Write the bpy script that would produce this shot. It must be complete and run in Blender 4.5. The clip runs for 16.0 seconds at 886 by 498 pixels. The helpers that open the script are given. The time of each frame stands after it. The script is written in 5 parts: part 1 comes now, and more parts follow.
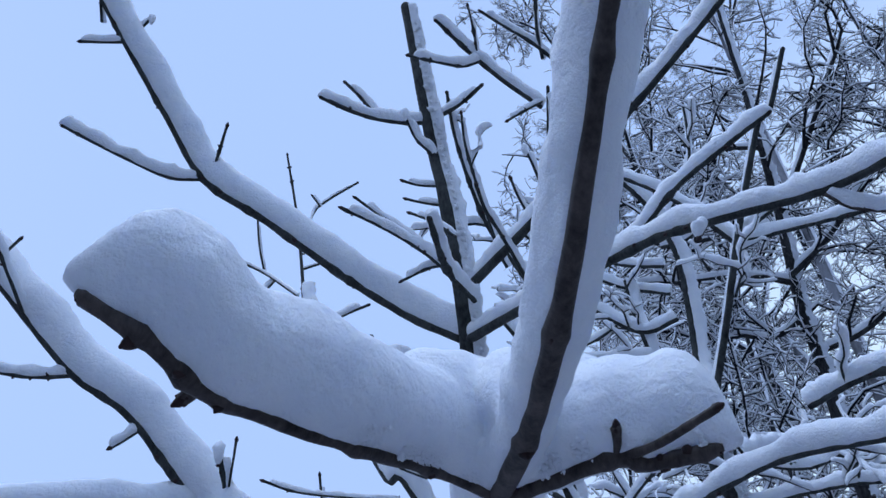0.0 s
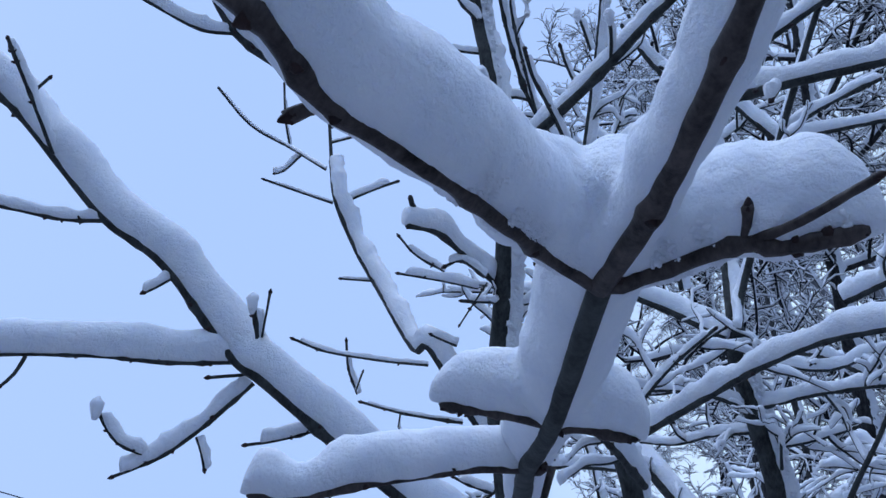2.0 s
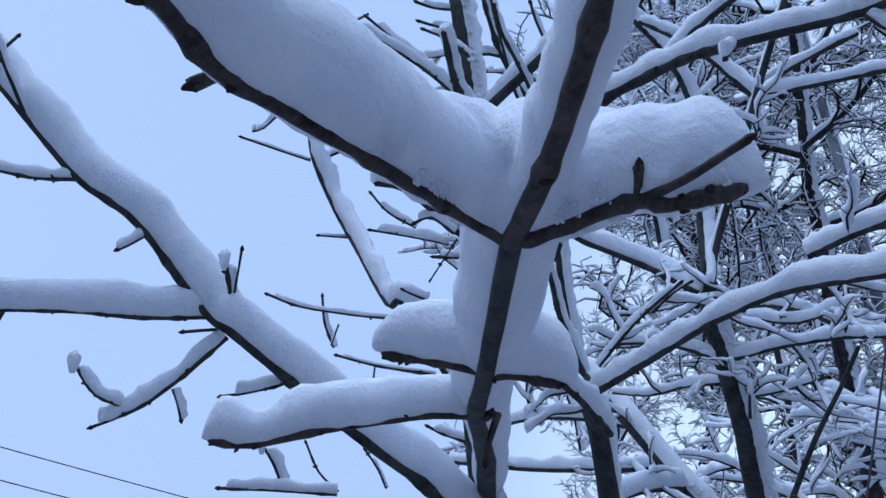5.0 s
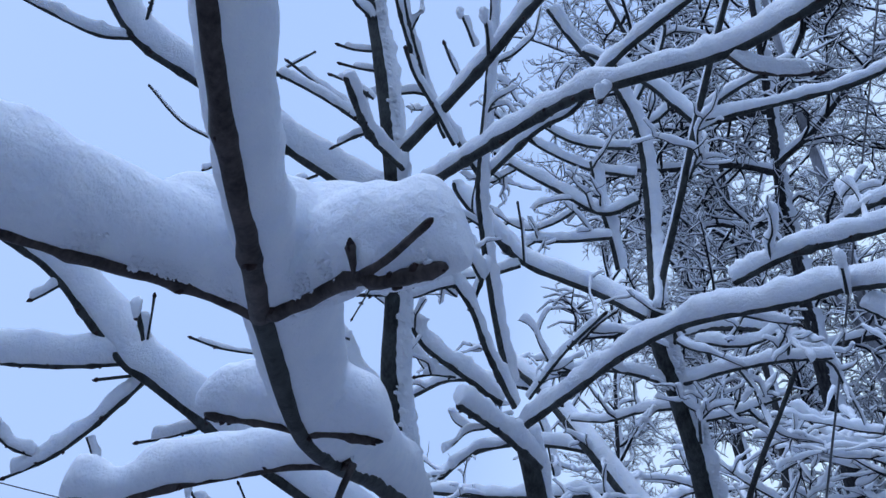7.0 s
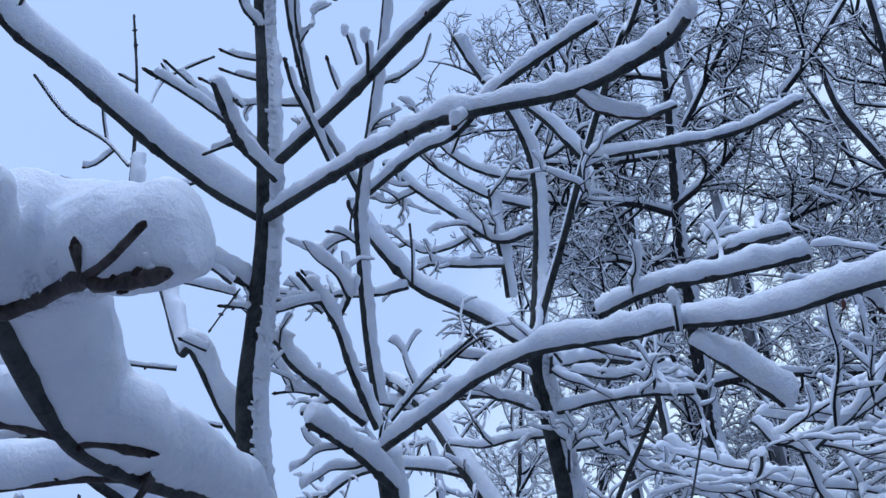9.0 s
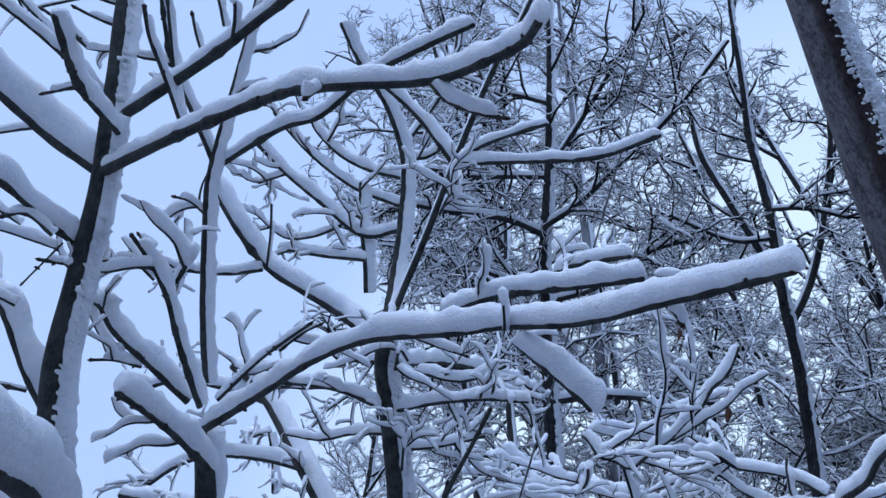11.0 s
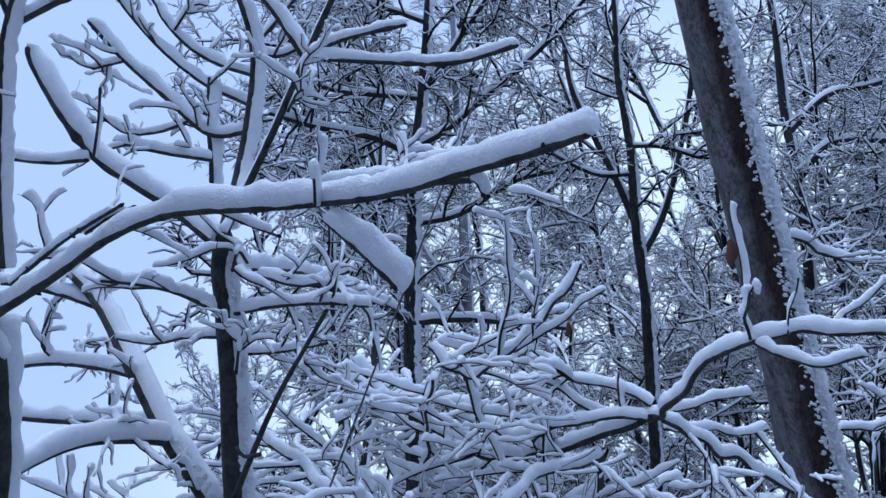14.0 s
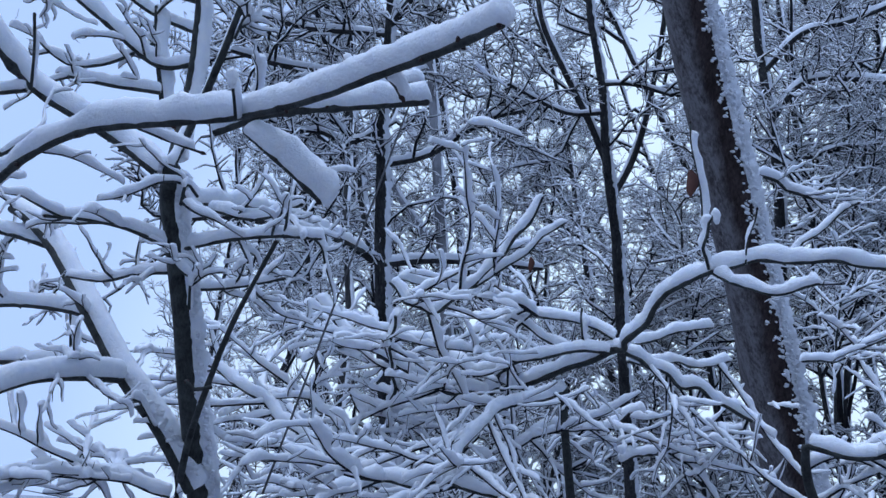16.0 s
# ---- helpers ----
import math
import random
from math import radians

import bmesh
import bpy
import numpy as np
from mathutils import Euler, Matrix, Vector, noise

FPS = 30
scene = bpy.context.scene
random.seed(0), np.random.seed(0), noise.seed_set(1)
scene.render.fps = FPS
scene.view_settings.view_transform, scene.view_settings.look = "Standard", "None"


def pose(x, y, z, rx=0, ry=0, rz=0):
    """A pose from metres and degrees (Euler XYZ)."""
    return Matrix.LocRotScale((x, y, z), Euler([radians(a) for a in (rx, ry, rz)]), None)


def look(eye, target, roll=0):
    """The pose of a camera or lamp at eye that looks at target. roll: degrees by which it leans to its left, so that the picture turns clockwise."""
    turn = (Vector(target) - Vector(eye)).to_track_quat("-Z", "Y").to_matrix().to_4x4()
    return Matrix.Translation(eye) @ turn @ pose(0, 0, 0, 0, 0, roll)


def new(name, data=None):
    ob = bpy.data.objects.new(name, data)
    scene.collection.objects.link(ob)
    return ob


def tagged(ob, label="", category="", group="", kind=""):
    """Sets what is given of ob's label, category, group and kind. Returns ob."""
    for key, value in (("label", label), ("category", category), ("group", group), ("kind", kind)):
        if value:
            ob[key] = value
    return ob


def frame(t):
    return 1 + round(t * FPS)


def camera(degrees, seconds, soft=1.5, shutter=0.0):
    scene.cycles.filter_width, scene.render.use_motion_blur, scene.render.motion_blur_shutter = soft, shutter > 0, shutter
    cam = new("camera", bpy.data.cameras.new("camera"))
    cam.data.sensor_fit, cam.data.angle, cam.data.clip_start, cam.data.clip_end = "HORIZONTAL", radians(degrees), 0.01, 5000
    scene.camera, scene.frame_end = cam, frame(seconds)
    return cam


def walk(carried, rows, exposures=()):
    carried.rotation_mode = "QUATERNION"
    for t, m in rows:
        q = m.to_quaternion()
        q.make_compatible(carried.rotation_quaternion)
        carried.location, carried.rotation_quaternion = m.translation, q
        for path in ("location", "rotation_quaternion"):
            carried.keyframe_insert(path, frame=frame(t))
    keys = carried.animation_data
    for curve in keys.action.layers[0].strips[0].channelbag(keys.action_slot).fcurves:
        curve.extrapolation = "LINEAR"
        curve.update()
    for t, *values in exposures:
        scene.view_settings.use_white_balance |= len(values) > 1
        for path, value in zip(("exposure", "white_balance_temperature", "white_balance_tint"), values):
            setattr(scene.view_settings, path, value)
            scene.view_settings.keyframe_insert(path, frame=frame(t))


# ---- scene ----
cam = camera(62.5, 16.0)
METRES, EYE, TILT, LEAN, TURN = 0.6, 1.6, 34.0, -2.0, 0.0
ROWS = [
    (0.0, 0.0, 0.0, 0.0, 0.0, 0.0, -0.0),
    (0.5, -0.0267, 0.0176, -0.0312, 0.4, -1.94, -0.92),
    (1.0, -0.0503, 0.0311, -0.0576, 0.77, -3.82, -1.78),
    (1.5, -0.0661, 0.044, -0.0976, 0.92, -5.55, -2.51),
    (2.0, -0.0695, 0.0479, -0.1114, 0.98, -7.1, -3.18),
    (2.5, -0.0616, 0.0458, -0.1192, 0.86, -8.45, -3.6),
    (3.0, -0.0574, 0.0446, -0.1336, 0.68, -9.53, -3.92),
    (5.5, 0.0304, 0.0127, -0.0937, 0.57, -10.49, -2.53),
    (6.0, 0.0851, 0.0204, -0.084, 0.68, -9.95, -1.94),
    (6.5, 0.1409, 0.02, -0.0663, 0.62, -9.38, -1.54),
    (7.0, 0.1985, 0.0014, -0.0492, 0.32, -8.8, -1.44),
    (7.5, 0.2474, -0.0079, -0.0353, -0.5, -8.35, -1.88),
    (8.0, 0.2975, -0.0163, -0.0353, -1.77, -7.87, -2.75),
    (8.5, 0.3166, -0.0132, -0.0349, -3.36, -7.37, -4.18),
    (9.0, 0.3373, -0.0029, -0.0456, -5.22, -6.75, -6.0),
    (11.5, 0.4522, 0.0018, -0.0846, -16.25, -4.83, -15.25),
    (12.0, 0.4865, 0.0074, -0.1026, -18.25, -5.12, -16.27),
    (12.5, 0.514, 0.0054, -0.1133, -19.93, -5.57, -16.9),
    (13.0, 0.541, 0.0098, -0.1275, -21.29, -6.19, -17.26),
    (13.5, 0.5703, 0.0089, -0.1369, -22.43, -6.92, -17.46),
    (14.0, 0.5875, 0.0068, -0.147, -23.37, -7.77, -17.55),
    (14.5, 0.6196, 0.0086, -0.1628, -24.14, -8.73, -17.58),
    (15.0, 0.6472, 0.0082, -0.1769, -24.75, -9.67, -17.51),
    (15.5, 0.6724, 0.005, -0.1867, -25.12, -10.55, -17.42),
    (16.0, 0.6992, -0.0038, -0.1825, -25.09, -11.39, -17.22),
]
walk(cam, [(t, pose(0, 0, EYE, TILT, LEAN, TURN) @ pose(METRES * x, METRES * y, METRES * z, 90 + pitch, roll, yaw)) for t, x, y, z, yaw, pitch, roll in ROWS],
     [(0, -0.03, 6420, 10), (3, -0.03, 6340, 10), (7, -0.03, 6340, 10), (9, 0.03, 6500, 10), (12, 0.05, 6500, 10), (16, 0.07, 6500, 10)])

# ---- light: dusk under an even overcast, bluish ----
world = bpy.data.worlds.new("overcast")
scene.world = world
world.use_nodes = True
wn, wl = world.node_tree.nodes, world.node_tree.links
sky = wn.new("ShaderNodeTexSky")
sky.sky_type, sky.sun_disc = "NISHITA", False
sky.sun_elevation, sky.sun_rotation = radians(28), radians(-60)
sky.air_density, sky.dust_density, sky.ozone_density = 1.0, 2.0, 2.0
back = wn["Background"]
cloud = wn.new("ShaderNodeMixRGB")          # the cloud sheet evens the clear sky out
cloud.inputs["Fac"].default_value = 0.97
side = wn.new("ShaderNodeTexGradient")      # the sheet is thinner, so paler, over the woods
side.gradient_type = "LINEAR"
side.texture_mapping.rotation = (0, 0, radians(-40))
sheet = wn.new("ShaderNodeValToRGB")
sheet.color_ramp.elements[0].position, sheet.color_ramp.elements[0].color = 0.66, (3.95, 5.65, 9.55, 1)
sheet.color_ramp.elements[1].position, sheet.color_ramp.elements[1].color = 0.86, (6.4, 8.3, 10.6, 1)
wl.new(side.outputs["Color"], sheet.inputs["Fac"])
wl.new(sheet.outputs["Color"], cloud.inputs["Color2"])
wl.new(sky.outputs["Color"], cloud.inputs["Color1"])
wl.new(cloud.outputs["Color"], back.inputs["Color"])
back.inputs["Strength"].default_value = 0.112
sun = new("sun", bpy.data.lights.new("sun", "SUN"))
sun.data.energy, sun.data.angle, sun.data.color = 2.0, radians(60), (0.62, 0.75, 1.0)
sun.matrix_world = look((0, 0, 0), (0.25, 0.0, -0.9))


# ---- materials ----
UP, WIND = np.array((0.0, 0.0, 1.0)), np.array((0.86, -0.5, 0.0))
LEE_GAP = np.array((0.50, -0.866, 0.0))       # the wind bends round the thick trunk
def shader(name, rough=0.8, spec=0.3):
    m = bpy.data.materials.new(name)
    m.use_nodes = True
    b = m.node_tree.nodes["Principled BSDF"]
    b.inputs["Roughness"].default_value = rough
    b.inputs["Specular IOR Level"].default_value = spec
    return m, m.node_tree.nodes, m.node_tree.links, b


def ramp(nodes, stops):
    r = nodes.new("ShaderNodeValToRGB")
    while len(r.color_ramp.elements) < len(stops):
        r.color_ramp.elements.new(0.5)
    for e, (p, c) in zip(r.color_ramp.elements, stops):
        e.position, e.color = p, (*c, 1)
    return r


def noise_tex(nodes, links, coord, scale, detail=4, rough=0.6, stretch=(1, 1, 1)):
    mp, n = nodes.new("ShaderNodeMapping"), nodes.new("ShaderNodeTexNoise")
    mp.inputs["Scale"].default_value = stretch
    n.inputs["Scale"].default_value, n.inputs["Detail"].default_value, n.inputs["Roughness"].default_value = scale, detail, rough
    links.new(coord, mp.inputs["Vector"])
    links.new(mp.outputs["Vector"], n.inputs["Vector"])
    return n.outputs["Fac"]


def snow_material(name, grain, relief, glow_depth=0.0):
    m, n, l, b = shader(name, 0.6, 0.35)
    b.inputs["Subsurface Weight"].default_value = glow_depth       # light strays through the grains
    b.inputs["Subsurface Radius"].default_value = (0.018, 0.020, 0.024)
    b.inputs["Subsurface Scale"].default_value = 1.0
    co = n.new("ShaderNodeTexCoord").outputs["Object"]
    big, mid, fine = noise_tex(n, l, co, grain * 0.12, 3), noise_tex(n, l, co, grain * 0.4, 3, 0.6), noise_tex(n, l, co, grain, 5, 0.7)
    r = ramp(n, [(0.3, (0.84, 0.87, 0.92)), (0.7, (0.93, 0.94, 0.96))])
    l.new(big, r.inputs["Fac"])
    l.new(r.outputs["Color"], b.inputs["Base Color"])
    add = n.new("ShaderNodeMath")
    add.operation = "MULTIPLY_ADD"
    add.inputs[1].default_value = 2.0
    l.new(big, add.inputs[0])
    both = n.new("ShaderNodeMath")
    l.new(mid, both.inputs[0])
    l.new(fine, both.inputs[1])
    l.new(both.outputs[0], add.inputs[2])
    bump = n.new("ShaderNodeBump")
    bump.inputs["Strength"].default_value, bump.inputs["Distance"].default_value = 0.75, relief
    l.new(add.outputs[0], bump.inputs["Height"])
    l.new(bump.outputs["Normal"], b.inputs["Normal"])
    return m


def bark_material(name, dark, light, scale, relief, rough=0.75, moss=None, streak=False, wet=False):
    m, n, l, b = shader(name, rough, 0.25)
    co = n.new("ShaderNodeTexCoord").outputs["Object"]
    big, fine = noise_tex(n, l, co, scale * (0.3 if streak else 0.15), 3, 0.6, (1, 1, 0.12 if streak else 1)), noise_tex(n, l, co, scale, 6, 0.7, (1, 1, 0.35))
    if streak:                                   # long plates and cracks that run with the stem
        plates = noise_tex(n, l, co, scale * 1.6, 5, 0.65, (1, 1, 0.09))
        both = n.new("ShaderNodeMath")
        both.operation = "MULTIPLY_ADD"
        both.inputs[1].default_value = 1.5
        l.new(plates, both.inputs[0])
        drop = n.new("ShaderNodeMath")
        drop.operation = "SUBTRACT"
        drop.inputs[1].default_value = 0.75
        l.new(fine, drop.inputs[0])
        l.new(drop.outputs[0], both.inputs[2])
        fine = both.outputs[0]
    mixf = n.new("ShaderNodeMath")
    mixf.operation = "MULTIPLY_ADD"
    mixf.inputs[1].default_value = 0.6
    half = n.new("ShaderNodeMath")
    half.operation = "MULTIPLY"
    half.inputs[1].default_value = 0.5
    l.new(fine, half.inputs[0])
    l.new(big, mixf.inputs[0])
    l.new(half.outputs[0], mixf.inputs[2])
    r = ramp(n, [(0.38, dark), (0.68, light)] + ([(0.85, moss)] if moss else []))
    l.new(mixf.outputs[0], r.inputs["Fac"])
    colour = r.outputs["Color"]
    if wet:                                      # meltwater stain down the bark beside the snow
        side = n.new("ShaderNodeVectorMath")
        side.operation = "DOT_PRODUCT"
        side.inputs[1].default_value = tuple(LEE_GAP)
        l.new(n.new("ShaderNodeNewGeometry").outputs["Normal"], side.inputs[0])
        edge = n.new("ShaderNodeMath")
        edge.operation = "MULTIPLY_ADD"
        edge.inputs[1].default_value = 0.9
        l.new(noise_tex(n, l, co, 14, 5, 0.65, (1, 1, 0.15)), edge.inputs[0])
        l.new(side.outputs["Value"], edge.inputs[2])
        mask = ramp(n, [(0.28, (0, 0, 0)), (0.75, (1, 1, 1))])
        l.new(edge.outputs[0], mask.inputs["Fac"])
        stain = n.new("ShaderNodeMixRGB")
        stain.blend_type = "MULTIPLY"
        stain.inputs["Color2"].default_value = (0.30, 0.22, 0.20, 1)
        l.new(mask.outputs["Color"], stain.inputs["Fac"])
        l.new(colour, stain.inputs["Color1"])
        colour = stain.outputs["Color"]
    l.new(colour, b.inputs["Base Color"])
    bump = n.new("ShaderNodeBump")
    bump.inputs["Strength"].default_value, bump.inputs["Distance"].default_value = 0.6, relief
    l.new(fine, bump.inputs["Height"])
    l.new(bump.outputs["Normal"], b.inputs["Normal"])
    return m


SNOW = snow_material("snow", 330, 0.0030, 0.3)
ICE = snow_material("icy_grains", 500, 0.0008, 0.2)
ICE.node_tree.nodes["Principled BSDF"].inputs["Roughness"].default_value = 0.35
SNOW_FAR = snow_material("snow_far", 60, 0.006)
ASH = bark_material("ash_bark", (0.006, 0.007, 0.007), (0.062, 0.066, 0.061), 200, 0.0014)
SHOOT = bark_material("ash_shoot", (0.007, 0.005, 0.005), (0.088, 0.069, 0.060), 300, 0.0006, 0.6)
BUD = bark_material("bud_scales", (0.010, 0.007, 0.007), (0.045, 0.022, 0.018), 500, 0.0008, 0.6)
FAR_BARK = bark_material("wood_bark", (0.006, 0.006, 0.008), (0.022, 0.022, 0.025), 40, 0.004, 0.85, (0.05, 0.06, 0.05))
STEM_BARK = bark_material("stem_bark", (0.009, 0.009, 0.010), (0.050, 0.049, 0.050), 70, 0.006, 0.85, (0.14, 0.15, 0.12), True)
BIRCH = bark_material("birch_bark", (0.05, 0.05, 0.055), (0.42, 0.42, 0.44), 14, 0.003, 0.8)
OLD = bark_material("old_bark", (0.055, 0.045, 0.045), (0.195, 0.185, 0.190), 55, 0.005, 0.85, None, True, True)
LEAF = bark_material("dead_leaf", (0.028, 0.011, 0.010), (0.085, 0.030, 0.020), 90, 0.002, 0.7)
# grey set by the bounce wanted on undersides, not by a ground cover
DIM_GROUND = bark_material("leaf_litter", (0.11, 0.115, 0.13), (0.40, 0.41, 0.46), 9, 0.01, 0.9)
WIRE = bark_material("cable_sheath", (0.05, 0.05, 0.055), (0.08, 0.08, 0.085), 50, 0.001, 0.5)
# near-black green for the added wall that keeps light off the camera side
BLOCKER = bark_material("conifer_edge", (0.010, 0.016, 0.014), (0.05, 0.06, 0.06), 3, 0.1, 0.9)

# ---- tools for limbs and the snow on them ----


def part(name, verts, faces, material, parent=None, label="", smooth=True):
    me = bpy.data.meshes.new(name)
    me.from_pydata(verts, [], faces)
    me.materials.append(material)
    if smooth:
        me.polygons.foreach_set("use_smooth", [True] * len(me.polygons))
    ob = new(name, me)
    ob.parent = parent
    if label:
        tagged(ob, label)
    return ob


def thing(name, label, category, group="", at=(0, 0, 0)):
    ob = tagged(new(name), label, category, group)
    ob.empty_display_size = 0.1
    ob.location = at
    return ob


def curve(points, step):
    """Points (x, y, z, radius) joined by a smooth curve, cut into even steps."""
    p = np.array(points, float)
    if len(p) == 2:
        p = np.array([p[0], (p[0] + p[1]) / 2, p[1]])
    q = np.vstack([2 * p[0] - p[1], p, 2 * p[-1] - p[-2]])
    out = []
    for i in range(1, len(q) - 2):
        n = max(2, int(math.ceil(np.linalg.norm(q[i + 1, :3] - q[i, :3]) / step)))
        t = np.linspace(0, 1, n, endpoint=False)[:, None]
        a, b, c, d = q[i - 1], q[i], q[i + 1], q[i + 2]
        out.append(0.5 * (2 * b + (c - a) * t + (2 * a - 5 * b + 4 * c - d) * t**2 + (3 * b - a - 3 * c + d) * t**3))
    out = np.vstack(out + [p[-1:]])
    out[:, 3] = np.maximum(out[:, 3], 0.0006)
    return out


def ahead(c):
    t = np.gradient(c[:, :3], axis=0)
    return t / np.maximum(np.linalg.norm(t, axis=1, keepdims=True), 1e-9)


def frames(c):
    """Tangents and two cross axes that turn as little as they can."""
    t = ahead(c)
    a = np.cross(t[0], (0.3, 0.2, 0.93))
    a /= np.linalg.norm(a)
    us = []
    for k in t:
        a = a - (a @ k) * k
        a /= np.linalg.norm(a)
        us.append(a)
    us = np.array(us)
    return t, us, np.cross(t, us)


def skin(rings):
    """Vertices and faces of a closed skin over rings of points, shape (n, m, 3)."""
    n, m, _ = rings.shape
    verts = np.vstack([rings.reshape(-1, 3), rings[0].mean(0), rings[-1].mean(0)])
    i, j = np.meshgrid(np.arange(n - 1), np.arange(m), indexing="ij")
    k = (j + 1) % m
    quads = np.stack([i * m + j, i * m + k, (i + 1) * m + k, (i + 1) * m + j], -1).reshape(-1, 4).tolist()
    quads += [[n * m, (x + 1) % m, x] for x in range(m)]
    quads += [[n * m + 1, (n - 1) * m + x, (n - 1) * m + (x + 1) % m] for x in range(m)]
    return verts.tolist(), quads


def wobble(x, y, z):
    return noise.noise((x, y, z))


def tube(c, sides, rough=0.06, nodes=()):
    """The bark of a limb: a round skin with slight bumps, swollen at its nodes, its end rounded off."""
    t, u, v = frames(c)
    ang = np.linspace(0, 2 * math.pi, sides, endpoint=False)
    r = c[:, 3].copy()
    arc = np.r_[0, np.cumsum(np.linalg.norm(np.diff(c[:, :3], axis=0), axis=1))]
    for s in nodes:
        r *= 1 + (0.45 if c[:, 3].max() < 0.005 else 0.28) * np.exp(-(((arc - s * arc[-1]) / (1.3 * c[:, 3].mean())) ** 2))
    seed = float(c[0, 0] * 13.7 + c[0, 2] * 7.1)
    lumps = np.array([[1 + rough * wobble(seed + a / max(c[0, 3], 1e-3) * 0.35, math.cos(b) * 1.2, math.sin(b) * 1.2) for b in ang] for a in arc])
    rings = c[:, None, :3] + (r[:, None] * lumps)[..., None] * (np.cos(ang)[None, :, None] * u[:, None] + np.sin(ang)[None, :, None] * v[:, None])
    end = c[-1, :3] + t[-1] * r[-1] * 0.7 + 0.55 * (rings[-1] - c[-1, :3])
    return skin(np.concatenate([rings, end[None]]))


def crowd_ends(c, k):
    """The same curve with more cuts near both ends, so that snow can round off there."""
    arc = np.r_[0, np.cumsum(np.linalg.norm(np.diff(c[:, :3], axis=0), axis=1))]
    k = min(k, 0.45 * arc[-1])
    f = np.array([0, 0.03, 0.1, 0.22, 0.4, 0.65, 1.0]) * k
    inner = arc[(arc > 1.15 * k) & (arc < arc[-1] - 1.15 * k)]
    s = np.unique(np.r_[f, inner, arc[-1] - f])
    return np.column_stack([np.interp(s, arc, c[:, j]) for j in range(4)])


def snow_skin(c, h, wind, sides, wide=0.9, lump=0.13, lean=0.0, grit=0.0, blunt=0.75, drift=WIND):
    """The snow that lies along a limb: a loaf over its upper side, on the weather side where it stands steep."""
    t = ahead(c)
    up = UP * (1 - 0.7 * min(wind, 1)) + (wind + 0.10) * drift + np.array((0, lean, 0))
    u = up - (t @ up)[:, None] * t
    u /= np.maximum(np.linalg.norm(u, axis=1, keepdims=True), 1e-6)
    s = np.cross(t, u)
    arc = np.r_[0, np.cumsum(np.linalg.norm(np.diff(c[:, :3], axis=0), axis=1))]
    seed = float(c[0, 0] * 31.7 + c[0, 1] * 17.3 + c[0, 2] * 5.9)
    span_end = min(blunt * h, 0.45 * arc[-1]) + 1e-6
    ends = np.clip((arc[-1] - arc) / span_end, 0, 1)
    ends = np.sqrt(np.clip(1 - (1 - ends) ** 2, 0.0, 1))
    root = np.clip(arc / (0.6 * span_end), 0, 1)              # snow fills the crotch at the root
    ends = ends * (0.55 + 0.45 * np.sqrt(1 - (1 - root) ** 2)) * np.where(arc < 1e-9, 0.4, 1)
    swell = np.array([1 + 1.6 * lump * wobble(seed, a / (1.6 * h), 0.3) + 0.8 * lump * wobble(a / (0.5 * h), seed, 2.1) for a in arc])
    high, w = h * swell * ends, np.maximum(wide * h * (0.5 + 0.5 * swell), (1.25 if wind >= 1 else 2.0) * c[:, 3]) * (0.12 + 0.88 * ends)
    r, ang = c[:, 3], np.linspace(0, 2 * math.pi, sides, endpoint=False)
    cs, sn = np.cos(ang), np.sin(ang)
    low = (-0.4 if wind >= 1 else -0.3) * r * ends
    top = r * (0.2 + 0.8 * ends) + high
    mid, half = (low + top) / 2, (top - low) / 2
    side = (w / 2)[:, None] * (np.sign(cs) * np.abs(cs) ** 0.85)[None] * (1 - 0.42 * np.clip(-sn, 0, 1) ** 2)[None]
    rise = mid[:, None] + half[:, None] * sn[None]
    rings = c[:, None, :3] + side[..., None] * s[:, None] + rise[..., None] * u[:, None]
    k1, k2 = 1 / (0.9 * h + 0.004), 1 / (0.28 * h + 0.003)
    flat = rings.reshape(-1, 3)
    core = np.repeat(c[:, :3] + mid[:, None] * u, sides, axis=0)
    out = flat - core
    amount = np.array([0.55 * lump * wobble(*(p * k1)) + 0.42 * lump * wobble(*(p * k2)) for p in flat])
    if grit:                                     # clotted crumbs of wind-driven snow
        kg = 1 / (0.006 + 0.0035 * r.mean() / 0.03)
        amount += grit * np.array([max(wobble(*(p * kg)), -0.15) for p in flat])
    rings = (core + out * (1 + amount * 1.4)[:, None]).reshape(rings.shape)
    return skin(rings)


BLOB = [(math.cos(a) * math.cos(b), math.sin(a) * math.cos(b), math.sin(b)) for b in (-1.25, -0.5, 0.3, 1.0) for a in np.linspace(0, 2 * math.pi, 6, endpoint=False)]


